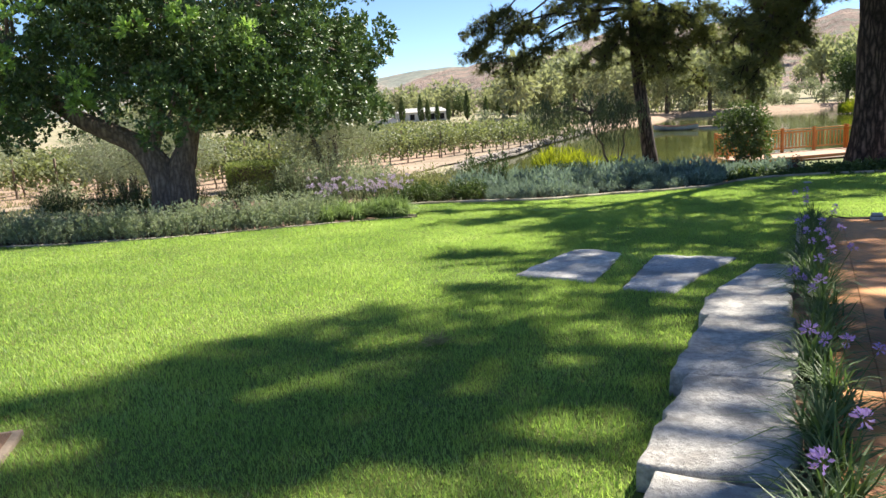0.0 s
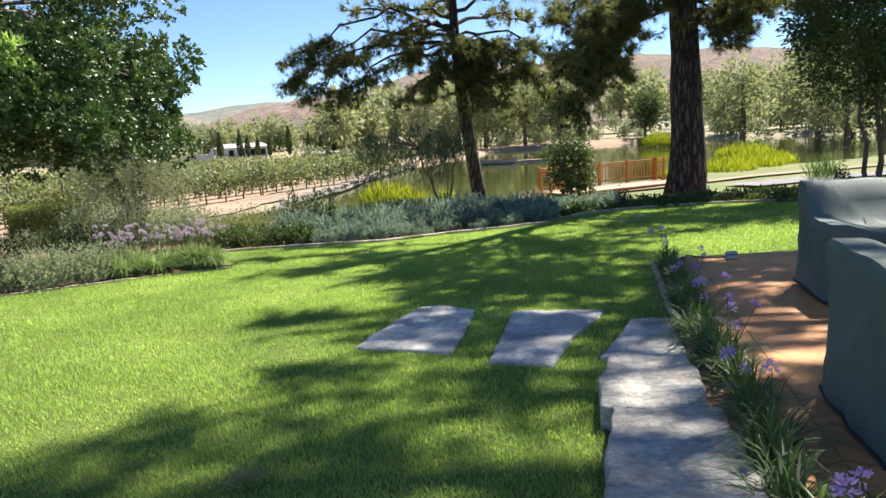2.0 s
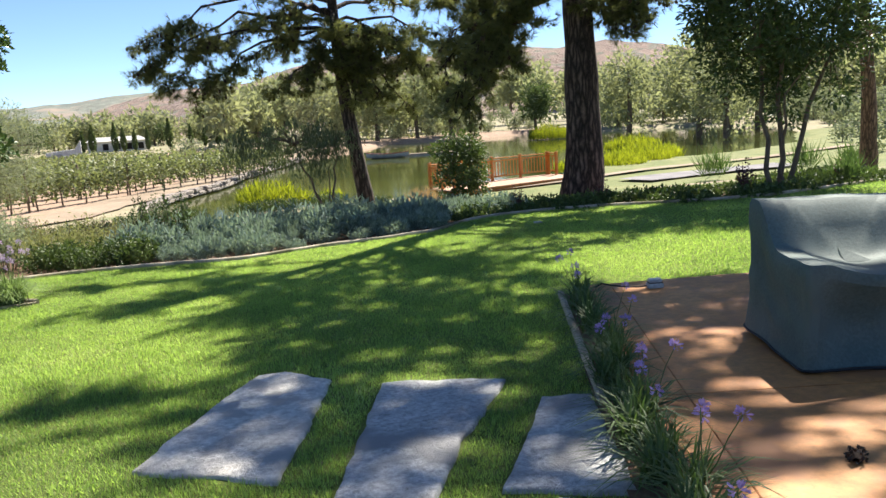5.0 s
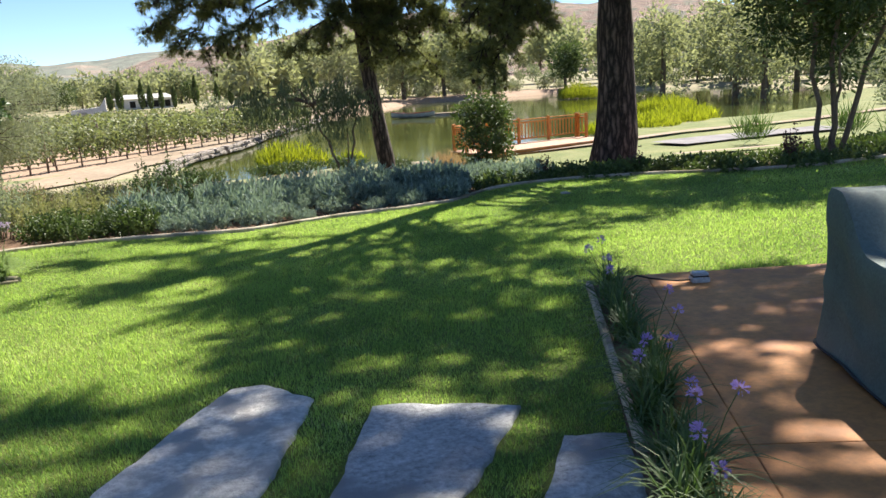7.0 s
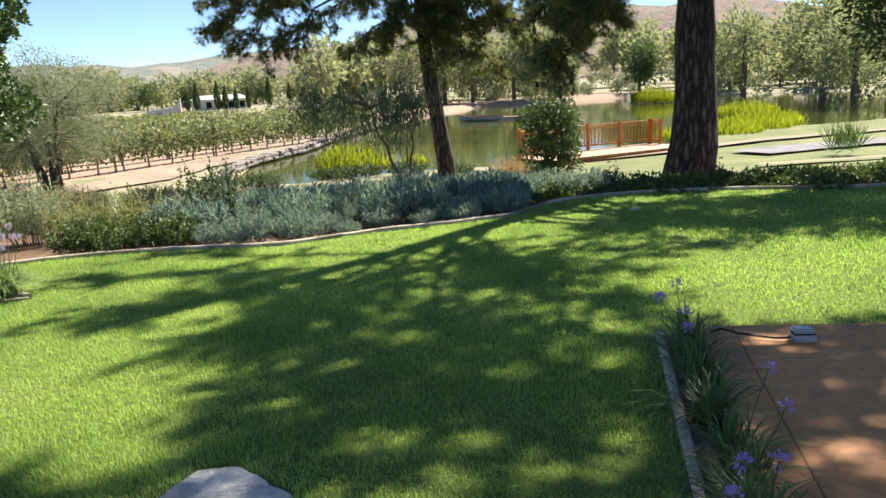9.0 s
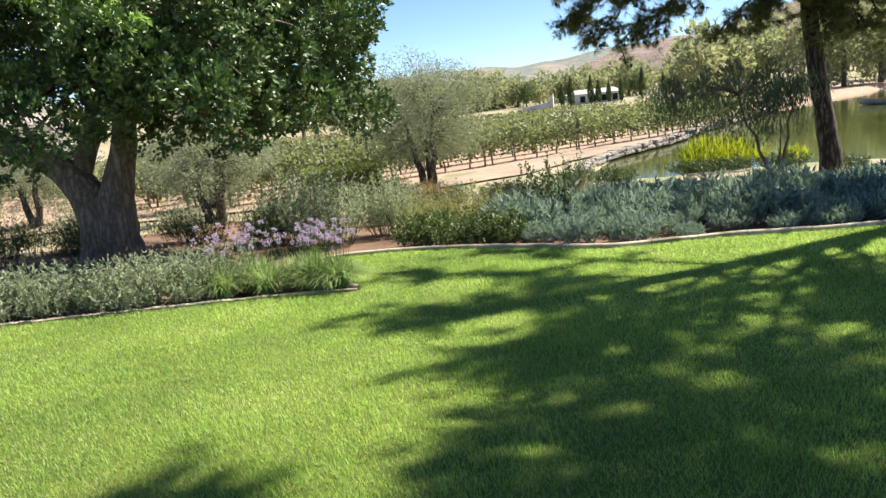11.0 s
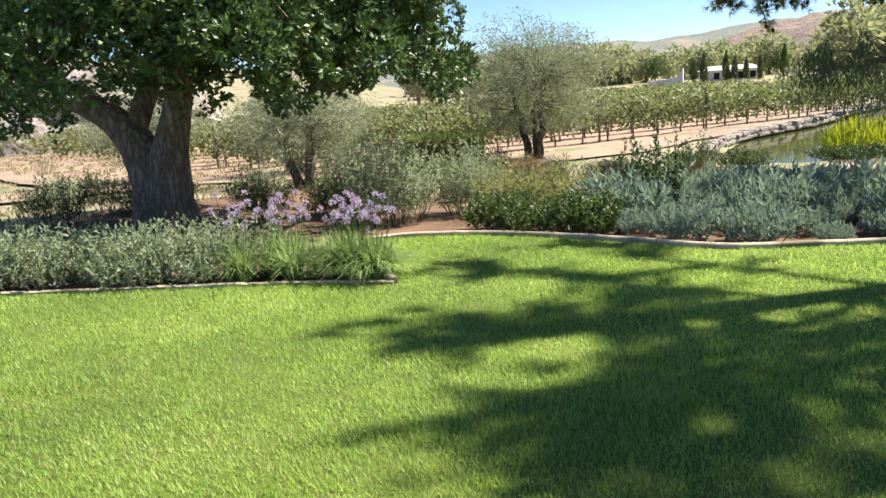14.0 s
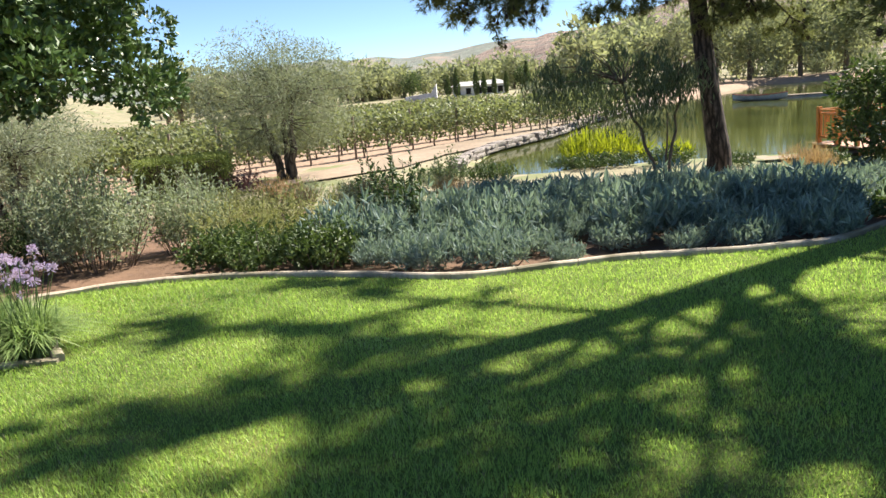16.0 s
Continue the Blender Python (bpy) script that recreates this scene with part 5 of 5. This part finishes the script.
lake_wall = tagged(empty("wall_lake", -1.6, 41, LAKE_Z), "low wall of pale stones along the lake shore", "stone wall", kind="structure")
stone_kinds = []
for k in range(4):
    bm = box_bm(-0.48, 0.48, -0.24, 0.24, 0, 0.2, 0.05)
    for vtx in bm.verts:
        vtx.co += Vector((noise.noise(vtx.co * 3 + Vector((k, 0, 0))), noise.noise(vtx.co * 3 + Vector((0, k, 5))), noise.noise(vtx.co * 3 + Vector((9, 0, k))))) * 0.06
    me = bpy.data.meshes.new("stone")
    bm.to_mesh(me)
    bm.free()
    me.materials.append(M["rock"])
    stone_kinds.append(me)
shore = np.array([(-1.9, 33.8), (-2.2, 37), (-1.6, 41), (0.7, 47), (2.8, 56), (8.8, 76)])
seg = np.r_[0, np.cumsum(np.linalg.norm(np.diff(shore, axis=0), axis=1))]
s = 0.0
while s < seg[-1]:
    c = (np.interp(s, seg, shore[:, 0]), np.interp(s, seg, shore[:, 1]))
    c2 = (np.interp(s + 0.3, seg, shore[:, 0]), np.interp(s + 0.3, seg, shore[:, 1]))
    ang = math.degrees(math.atan2(c2[1] - c[1], c2[0] - c[0])) if s < seg[-1] - 0.4 else 70
    for lay in (0, 1):
        o = new("stone", stone_kinds[rng.integers(0, 4)])
        o.parent = lake_wall
        o.matrix_parent_inverse = Matrix.Identity(4)
        o.matrix_local = Matrix.Translation((c[0] + 1.6 + rng.normal(0, 0.05), c[1] - 41 + lay * 0.1, 0.06 + lay * 0.17)) @ pose(0, 0, 0, 0, 0, ang + rng.normal(0, 6)) @ Matrix.Diagonal((rng.uniform(0.8, 1.25), rng.uniform(0.8, 1.2), rng.uniform(0.75, 1.1), 1))
    s += rng.uniform(0.75, 1.05)


# ---------------------------------------------------------------- vineyard
def vine_row(base, length, dense, first):
    root = empty("vine_row", base[0], base[1], land1(*base) - 0.06)
    d = np.array([0.6, 0.8])
    n = int(length * dense)
    u = rng.uniform(0, length, n)
    lump = np.array([noise.noise(Vector((q * 0.7, base[0], base[1]))) for q in u])
    hgt = 0.36 + rng.beta(1.3, 1.2, n) * (1.3 + 0.35 * lump)
    off = rng.normal(0, 0.17, n)
    p = np.c_[d[0] * u - d[1] * off, d[1] * u + d[0] * off, hgt]
    size = 0.17 if dense > 120 else 0.25
    v, f = leaves(p, np.c_[rng.normal(0, 0.8, (n, 2)), rng.normal(-0.2, 0.6, n)], size, size * 0.85, 0.15)
    mesh_ob("canopy", v, f, M["vine leaf"], root)
    if first:
        pieces = []
        for q in np.arange(0.5, length, 1.35):
            c = d * q
            pieces.append(tube(curve_limb((c[0], c[1], -0.05), (c[0] + rng.normal(0, 0.05), c[1] + rng.normal(0, 0.05), 0.95), 0, 5, 0.04), np.linspace(0.045, 0.025, 5), 5))
        v, f = join(pieces)
        mesh_ob("trunk_line", v, f, M["stem"], root)["kind"] = "stuff"
        for q in np.arange(0.2, length, 6.0):
            o = part("post", box_bm(d[0] * q - 0.04, d[0] * q + 0.04, d[1] * q - 0.04, d[1] * q + 0.04, -0.1, 1.75), M["post"], root)
    return tagged(root, "row of green grapevines on posts over bare soil", "vine row", group="vineyard rows")


for i in range(15):
    o = np.array([-7.6, 38.0]) + np.array([-0.8, 0.6]) * (0.2 + 2.3 * i)
    start = -11 - 0.9 * i
    base = o + np.array([0.6, 0.8]) * start
    vine_row(base, (22 + 1.2 * i) - start, 170 if i < 2 else (90 if i < 5 else 45), i < 4)


# ---------------------------------------------------------------- clipped block, far trees, buildings
def clipped_block(x, y, wx, wy, h, rz, label):
    root = empty("clipped_hedge_block", x, y, land1(x, y) - 0.06, rz)
    n = 15000
    p = rng.uniform(-1, 1, (n, 3))
    k = rng.integers(0, 3, n)
    p[np.arange(n), k] = np.sign(p[np.arange(n), k])
    p = np.c_[p[:, 0] * wx / 2, p[:, 1] * wy / 2, (p[:, 2] + 1) * h / 2] + 0.05 * rng.standard_normal((n, 3))
    v, f = leaves(p, rand_dir(n) + (0, 0, 0.4), 0.085, 0.05)
    mesh_ob("foliage", v, f, M["block leaf"], root)
    part("core", box_bm(-wx / 2 + 0.1, wx / 2 - 0.1, -wy / 2 + 0.1, wy / 2 - 0.1, 0.02, h - 0.1, 0.08), M["stem"], root)
    tagged(root, label, "hedge")


clipped_block(-9.6, 29.6, 2.5, 1.4, 1.15, 20, "clipped rectangular green hedge block")


def far_tree(name, tall, wide, n, mat, leaf, narrow=False, bare=0.25):
    root = empty(name, 0, 0, 0)
    v, f = tube([(0, 0, -0.3), (0.05, 0, tall * 0.3), (0, 0.05, tall * 0.7)], [tall * 0.03, tall * 0.025, tall * 0.01], 6, 0.05)
    mesh_ob("trunk", v, f, M["stem"], root)
    if narrow:
        u = rng.uniform(0.03, 1, n)
        r = wide * np.sin(np.pi * np.clip(u, 0.02, 0.99) ** 0.7) * rng.uniform(0.6, 1, n)
        a = rng.uniform(0, 6.283, n)
        p = np.c_[r * np.cos(a), r * np.sin(a), u * tall]
        d = np.c_[rng.normal(0, 0.25, (n, 2)), np.ones(n)]
    else:
        k = 26
        cen = blob(k, (0, 0, tall * (bare + (1 - bare) * 0.52)), (wide * 0.72, wide * 0.72, tall * (1 - bare) * 0.42), 0.2)
        c = cen[rng.integers(0, k, n)]
        p = c + rand_dir(n) * wide * 0.36 * rng.uniform(0.3, 1, (n, 1)) ** 0.5
        d = p - c + 0.4 * rand_dir(n)
    v, f = leaves(p, d, leaf, leaf * 0.6, 0.2)
    mesh_ob("crown", v, f, mat, root)
    return root


def plant_far(proto, places, label, category, group):
    tagged(proto, label, category, group=group)
    for i, (x, y, s, up) in enumerate(places):
        m = pose(x, y, land1(x, y) - 0.05 + up, 0, 0, rng.uniform(0, 360)) @ Matrix.Diagonal((s, s, s * rng.uniform(0.9, 1.12), 1))
        if i:
            copy_thing(proto, m)
        else:
            proto.matrix_world = m


def fan(n, az0, az1, d0, d1, s0, s1, up=0.0):
    out = []
    for _ in range(n):
        a, d = radians(rng.uniform(az0, az1)), rng.uniform(d0, d1)
        x, y = math.sin(a) * d, math.cos(a) * d + 6
        if side_of(LAKE, np.array([[x, y]]))[0] < -2:
            out.append((x, y, rng.uniform(s0, s1), up * (d - d0) / (d1 - d0 + 1e-6)))
    return out


def shore_places(n):
    """Places just outside the far half of the lake's outline."""
    line = np.array([(31, 40.5), (42, 46), (62, 69), (73, 88), (68, 101), (49, 117), (23, 111), (8, 79)], float)
    seg = np.r_[0, np.cumsum(np.linalg.norm(np.diff(line, axis=0), axis=1))]
    out = []
    for u in rng.uniform(0, seg[-1], n):
        c = np.array([np.interp(u, seg, line[:, 0]), np.interp(u, seg, line[:, 1])]) + rng.normal(0, 1.2, 2)
        away = unit(c - np.array([30.0, 75.0]))
        c = c + away * rng.uniform(1.5, 9)
        out.append((c[0], c[1], rng.uniform(0.5, 1.15), 0.0))
    return out


def slope(n):
    """Places up the foot of the red hill."""
    out = []
    for _ in range(n):
        a, r = radians(rng.uniform(0, 52)), rng.uniform(285, 400)
        x, y = math.sin(a) * r, math.cos(a) * r + 6
        t = (r - 270) / 250
        out.append((x, y, rng.uniform(1.0, 1.8), -3.5 + 45 * t ** 1.25 - land1(x, y)))
    return out


plant_far(far_tree("field_tree", 6.0, 3.2, 520, M["far leaf"], 0.75, bare=-0.05), fan(95, -30, 4, 152, 215, 0.7, 1.2) + fan(85, 1, 50, 118, 200, 0.75, 1.4, 6) + slope(70), "far leafy green tree beyond the vineyard", "tree", "trees beyond the fields")
plant_far(far_tree("shade_tree", 7.0, 3.6, 1000, M["far dark leaf"], 0.6, bare=0.02), fan(16, -24, 6, 152, 195, 0.6, 0.9) + fan(16, 4, 44, 120, 180, 0.7, 1.1, 4), "far dark green tree beyond the lake", "tree", "dark trees beyond the fields")
plant_far(far_tree("olive_bush_tree", 3.6, 2.5, 560, M["olive leaf"], 0.5, bare=-0.08), fan(100, 16, 54, 84, 130, 0.65, 1.3, 1.5) + fan(14, -62, -28, 60, 110, 0.8, 1.3) + fan(10, 9, 20, 118, 140, 0.9, 1.5) + shore_places(55), "grey-green olive tree across the lake", "tree", "olive trees across the lake")
plant_far(far_tree("lakeside_tree", 9.0, 3.9, 2600, M["far leaf"], 0.38, bare=-0.08), [(38, 66, 1.0, 0), (47, 68, 1.25, 0), (55, 74, 1.4, 0), (62, 78, 1.35, 0), (44, 60, 1.0, 0), (23.5, 111, 1.2, 0), (30, 113, 1.3, 0), (14, 104, 1.1, 0), (19, 108, 1.15, 0), (36, 115, 1.3, 0)], "tall light green tree on the lake shore", "tree", "trees on the lake shore")
plant_far(far_tree("round_tree", 7.4, 3.3, 3200, M["far dark leaf"], 0.36, bare=0.08), [(40.2, 92.5, 1.0, 0.6)], "dense round dark green tree on the far shore", "tree", "trees on the lake shore")
plant_far(far_tree("cypress_tree", 4.9, 0.6, 900, M["far dark leaf"], 0.34, True), [(-17.9, 137, 1.0, 0), (-19.4, 137, 0.8, 0), (-14.6, 137.5, 0.95, 0), (-13.3, 137.6, 0.85, 0), (-11.6, 137.8, 0.8, 0), (-9.6, 138, 0.75, 0), (-6.2, 138.2, 1.05, 0), (-2.8, 139, 0.8, 0), (-0.6, 139.5, 0.75, 0), (1.5, 140, 0.95, 0)], "slim dark cypress beyond the vineyard", "tree", "cypresses")
plant_far(far_tree("poplar_tree", 7.5, 2.0, 1500, M["far leaf"], 0.34, bare=0.1), [(-26, 64, 1.0, 0), (-29.5, 66, 1.1, 0), (-33, 70, 0.95, 0), (-23, 70, 0.85, 0)], "light green upright tree behind the olives", "tree", "trees behind the olives")


def farm_house(x, y, rz):
    root = tagged(empty("farm_house", x, y, land1(x, y) - 0.3, rz), "low white farmhouse with arches and pale roof", "house")
    bm = box_bm(-4.8, 4.8, -2.2, 2.2, 0, 2.0)
    part("wall", bm, M["white"], root)
    bm = bmesh.new()
    pts = [(-5.2, -2.6, 2.0), (5.2, -2.6, 2.0), (5.2, 2.6, 2.0), (-5.2, 2.6, 2.0), (-3.6, 0, 2.75), (3.6, 0, 2.75)]
    vv = [bm.verts.new(p) for p in pts]
    for q in ((0, 1, 5, 4), (2, 3, 4, 5), (1, 2, 5), (3, 0, 4), (3, 2, 1, 0)):
        bm.faces.new([vv[i] for i in q])
    part("roof", bm, M["roof"], root)
    for i in range(5):
        part("window", box_bm(-4.3 + 1.9 * i, -3.4 + 1.9 * i, -2.26, -2.15, 0.5, 1.6), M["dark"], root)


farm_house(-15.3, 147.5, 5)


def field_hut(x, y, rz):
    root = tagged(empty("field_hut", x, y, land1(x, y) - 0.05, rz), "small whitewashed hut with a steep gable among the vines", "hut")
    bm = bmesh.new()
    prof = [(-1.5, 0), (1.5, 0), (1.5, 2.9), (0.95, 2.1), (-1.5, 1.9)]
    fr = [bm.verts.new((px, -0.9, pz)) for px, pz in prof]
    bk = [bm.verts.new((px, 0.9, pz)) for px, pz in prof]
    bm.faces.new(fr)
    bm.faces.new(bk[::-1])
    for i in range(5):
        bm.faces.new((fr[i], bk[i], bk[(i + 1) % 5], fr[(i + 1) % 5]))
    bmesh.ops.recalc_face_normals(bm, faces=bm.faces[:])
    part("wall", bm, M["white"], root)
    part("door", box_bm(-0.9, -0.2, -0.93, -0.85, 0, 1.7), M["roof"], root)


field_hut(-12.6, 81, 8)


# ---------------------------------------------------------------- hills and the rock with the cave
def hills(name, profile, dist, depth, mat, label, base=-3.0):
    az = np.linspace(profile[0][0], profile[-1][0], 220)
    el = np.interp(az, [p[0] for p in profile], [p[1] for p in profile])
    rows = 26
    v = []
    for k in range(rows):
        t = k / (rows - 1)
        for a, e in zip(az, el):
            r = dist - depth * (1 - t)
            x, y = math.sin(radians(a)) * r, math.cos(radians(a)) * r + 6
            top = dist * math.tan(radians(e)) + 1.2
            rough = noise.fractal(Vector((x * 0.012, y * 0.012, 0)), 1.0, 2.1, 5) * 0.16 * top
            ridge = noise.fractal(Vector((a * 0.9, 3.3, 0)), 1.0, 2.0, 5) * 0.035 * top
            z = base + (top - base) * (t ** 1.25) + rough * math.sin(math.pi * min(1, t * 1.02)) + ridge * t
            v.append((x, y, z))
    n = len(az)
    i = np.arange(rows * n).reshape(rows, n)
    f = np.stack([i[:-1, :-1], i[:-1, 1:], i[1:, 1:], i[1:, :-1]], -1).reshape(-1, 4)
    return tagged(mesh_ob(name, v, f, mat, smooth=True), label, "hills", kind="structure")


hills("backdrop_far_hills", [(-80, 3.2), (-58, 3.2), (-40, 2.2), (-25, 2.1), (-19.8, 2.4), (-18, 2.6), (-16.5, 2.3), (-14.5, 2.45), (-12.4, 2.2), (-9, 2.45), (-5, 2.9), (5, 3.0), (40, 3.0), (80, 3)], 1100, 420, M["hill far"], "hazy grey-green scrubby hills on the skyline")
hills("backdrop_red_hills", [(-12, 0.2), (-8, 1.6), (-5, 2.6), (-1, 3.1), (3, 3.35), (6.5, 4.4), (9, 4.7), (15, 4.7), (20, 4.2), (22, 4.5), (23.4, 5.0), (25.3, 4.6), (29, 4.9), (33, 4.4), (38, 3.4), (50, 3.6), (85, 3)], 520, 250, M["hill red"], "bare reddish rocky hill beyond the lake")
hills("backdrop_left_slope", [(-120, 5), (-85, 5.5), (-66, 4.6), (-56, 3.7), (-47, 3.0), (-41, 2.2), (-35, 1.2), (-30, 0.2)], 190, 110, M["field"], "dry tan hillside with scattered scrub")


def cave_rock(x, y, rz):
    root = tagged(empty("rock_outcrop", x, y, land1(x, y) - 0.3, rz), "pale rock outcrop with a dark cave doorway", "rock")
    bm = bmesh.new()
    bmesh.ops.create_icosphere(bm, subdivisions=5, radius=1)
    for vtx in bm.verts:
        c = vtx.co.copy()
        k = 1 + 0.22 * noise.fractal(c * 1.6, 1.0, 2.0, 5) + 0.05 * noise.fractal(c * 7, 1.0, 2.0, 4)
        front = 1.0
        vtx.co = Vector((c.x * 12.5 * k, c.y * 6.5 * k, max(-0.5, (abs(c.z) ** 0.8 * (1 if c.z > 0 else -1)) * 6.4 * k)))
    part("boulder", bm, M["rock"], root, smooth=False)
    door = part("doorway", box_bm(-0.55, 0.55, -0.2, 1.2, 0.0, 1.9, 0.1), M["dark"], root, "dark cave opening")
    door.matrix_local = Matrix.Translation((-8.2, -6.0, 0.5))
    part("lintel", box_bm(-0.8, 0.8, -0.3, 0.4, 1.9, 2.15, 0.05), M["rock"], door)


cave_rock(-52.5, 48.5, 48)
bare = shrub("bare_shrub", -20.0, 20.5, 40, 0.8, 1.3, 4, 0.05, 0.02, M["sage leaf"], "sparse leafless shrub on the dry field", "shrub", out=0.8, up=0.4, stems=40)
spread_out(bare, [(-24, 22), (-17, 17.5), (-28, 24.5), (-22, 25.5), (-31, 30), (-13, 15.2), (-15.5, 14.6)], "sparse shrubs on the field", 0.7, 1.3)

def dry_tufts(n):
    p = np.c_[rng.uniform(-62, -9.5, n), rng.uniform(15, 52, n)]
    s = (p[:, 0] + 7.6) * 0.6 + (p[:, 1] - 38) * 0.8
    p = p[s < -9]
    z = land(p[:, 0], p[:, 1]) - 0.06
    k = 7
    q = np.repeat(np.c_[p, z], k, 0) + rng.normal(0, 0.12, (len(p) * k, 3)) * (1, 1, 0)
    d = np.c_[rng.normal(0, 0.5, (len(q), 2)), np.ones(len(q))]
    v, f = leaves(q, d, 0.15, 0.05, 0.1)
    tagged(mesh_ob("field_grass", v, f, M["field tuft"]), "dry pale grass tufts over the field", "grass", kind="stuff")


dry_tufts(5200)

# ---------------------------------------------------------------- small things on the terrace and lawn
def pump_box(x, y, rz):
    z = land1(x, y) + 0.086
    root = tagged(empty("outdoor_socket_box", x, y, z, rz), "small grey plastic box on the terrace", "box")
    part("base", box_bm(-0.07, 0.07, -0.05, 0.05, 0.0, 0.045, 0.008), M["plastic"], root)
    part("lid", box_bm(-0.062, 0.062, -0.043, 0.043, 0.052, 0.082, 0.01), M["plastic"], root)
    part("gasket", box_bm(-0.06, 0.06, -0.04, 0.04, 0.044, 0.053), M["rubber"], root, "black rubber gasket")
    v, f = tube([(-0.07, 0, 0.02), (-0.16, 0.02, 0.012), (-0.26, 0.07, 0.012), (-0.36, 0.1, 0.02), (-0.44, 0.16, 0.03), (-0.5, 0.3, -0.05)], [0.008] * 6, 6)
    mesh_ob("cable", v, f, M["rubber"], root, "black cable", smooth=True)


pump_box(4.52, 8.82, -15)


def cone_on_floor(x, y):
    root = tagged(empty("pine_cone", x, y, land1(x, y) + 0.088, 40), "brown open pine cone lying on the terrace", "pine cone")
    v, f = tube([(-0.045, 0, 0.025), (-0.02, 0, 0.027), (0.02, 0, 0.027), (0.05, 0, 0.025)], [0.012, 0.026, 0.02, 0.004], 8)
    mesh_ob("core", v, f, M["cone"], root, smooth=True)
    p = blob(70, (0, 0, 0.03), (0.05, 0.03, 0.028), 0.9)
    v, f = leaves(p, p - (0, 0, 0.03) + (0.02, 0, 0), 0.02, 0.018)
    mesh_ob("scales", v, f, M["cone"], root)


cone_on_floor(3.27, 5.33)
# flat framed block standing for a dead, mulched patch of lawn
lid = tagged(empty("mulch_patch", -2.42, 2.78, land1(-2.42, 2.78), 20), "bordered brown mulch patch in the lawn", "valve cover")
part("frame", box_bm(-0.32, 0.32, -0.22, 0.22, -0.05, 0.006, 0.003), M["post"], lid)
part("mulch_fill", box_bm(-0.28, 0.28, -0.18, 0.18, 0.007, 0.013, 0.002), M["soil"], lid)
for x, y, s in ((6.2, 15.2, 0.08),):
    bm = bmesh.new()
    bmesh.ops.create_icosphere(bm, subdivisions=3, radius=s)
    for vtx in bm.verts:
        vtx.co *= 1 + 0.3 * noise.noise(vtx.co * 14)
        vtx.co.z *= 0.3
    o = part("stone", bm, M["flagstone"], smooth=True)
    o.matrix_world = pose(x, y, land1(x, y) + 0.006, 0, 0, 30)
    tagged(o, "small grey stone lying in the grass", "stone")


tuft_root = empty("dry_tuft", -0.28, 4.48, land1(-0.28, 4.48), 30)
tp = np.c_[rng.normal(0, 0.05, 110), rng.normal(0, 0.025, 110), rng.uniform(0.0, 0.03, 110)]
v, f = leaves(tp, np.c_[rng.normal(0.3, 0.7, 110), rng.normal(0, 0.6, 110), rng.uniform(0.1, 0.5, 110)], 0.09, 0.006)
mesh_ob("stalk_tuft", v, f, M["straw"], tuft_root)
tagged(tuft_root, "flat tuft of dry grey grass in the lawn", "grass clump")

# ---------------------------------------------------------------- grass
def in_poly(poly, p):
    return side_of(np.array(poly), p) > -0.012


def on_lawn(p):
    x, y = p[:, 0], p[:, 1]
    ok = np.where(x < -1.38, y < hedge_line(x) - 0.03, y < lawn_top(x) - 0.03)
    gap = (x > -3.0) & (x < -1.3) & (y > 12.95 + (-1.38 - x) * 1.075 + 0.08) & (y < lawn_top(x) - 0.03)
    ok |= gap
    a = (p - PO) @ PV
    b = (p - PO) @ PU
    ok &= ~((a > -0.26) & (b > -0.02) & (b < 12.6))
    ok &= ~((a > -0.78) & (a <= -0.26) & (b > 4.3) & (b < 12.2) & (a > -0.76 + 0.028 * (b - 4.3)))
    for o in (SLAB_1, SLAB_2, SLAB_3):
        ok &= ~in_poly(o, p)
    ok &= ~((np.abs(x + 2.42) < 0.33) & (np.abs(y - 2.78) < 0.24))
    return ok


def wave(p, k, s):
    """Cheap smooth patchiness in -1..1."""
    return (np.sin(p[:, 0] * k + 1.3 * np.sin(p[:, 1] * k * 0.7 + s)) + np.sin(p[:, 1] * k * 1.1 + 1.7 * np.sin(p[:, 0] * k * 0.6 + 2 * s))) * 0.5


def grass(name, density, x0, x1, y0, y1, tall, wide, mat="blade", label="short mown grass blades"):
    """Blades that are fine and dense where the walk runs and thin out, broader, away from it."""
    n = int(density * (x1 - x0) * (y1 - y0))
    p = np.c_[rng.uniform(x0, x1, n), rng.uniform(y0, y1, n)]
    t = np.clip((p[:, 1] - 2) / 8, 0, 1)
    d = np.hypot(p[:, 0] - (0.3 + 1.2 * t), p[:, 1] - (2 + 8 * t))
    keep = 1 / (1 + (d / 5.5) ** 2)
    some = rng.uniform(0, 1, n) < keep
    p, keep = p[some], keep[some]
    some = on_lawn(p)
    p, keep = p[some], keep[some]
    n = len(p)
    h = tall * rng.uniform(0.55, 1.2, n) * (1 + 0.25 * wave(p, 2.1, 0.4) + 0.2 * wave(p, 6.3, 1.9))
    a = rng.uniform(0, 2 * np.pi, n)
    lean = rng.uniform(0.15, 0.95, n) * h
    z = land(p[:, 0], p[:, 1]) - 0.014
    w = np.c_[-np.sin(a), np.cos(a)] * (wide / np.sqrt(keep) * rng.uniform(0.6, 1.2, n))[:, None] * 0.5
    tip = np.c_[p + np.c_[np.cos(a), np.sin(a)] * lean[:, None], z + h]
    v = np.stack([np.c_[p - w, z], np.c_[p + w, z], tip], 1).reshape(-1, 3)
    return tagged(mesh_ob(name, v, np.arange(3 * n).reshape(-1, 3), M[mat]), label, "grass", kind="stuff")


grass("grass", 6600, -11, 15, -2, 17.6, 0.033, 0.0064)
grass("dry_grass", 600, -8, 8, 0, 15, 0.022, 0.007, "straw", "short dry grass stalks in the lawn")
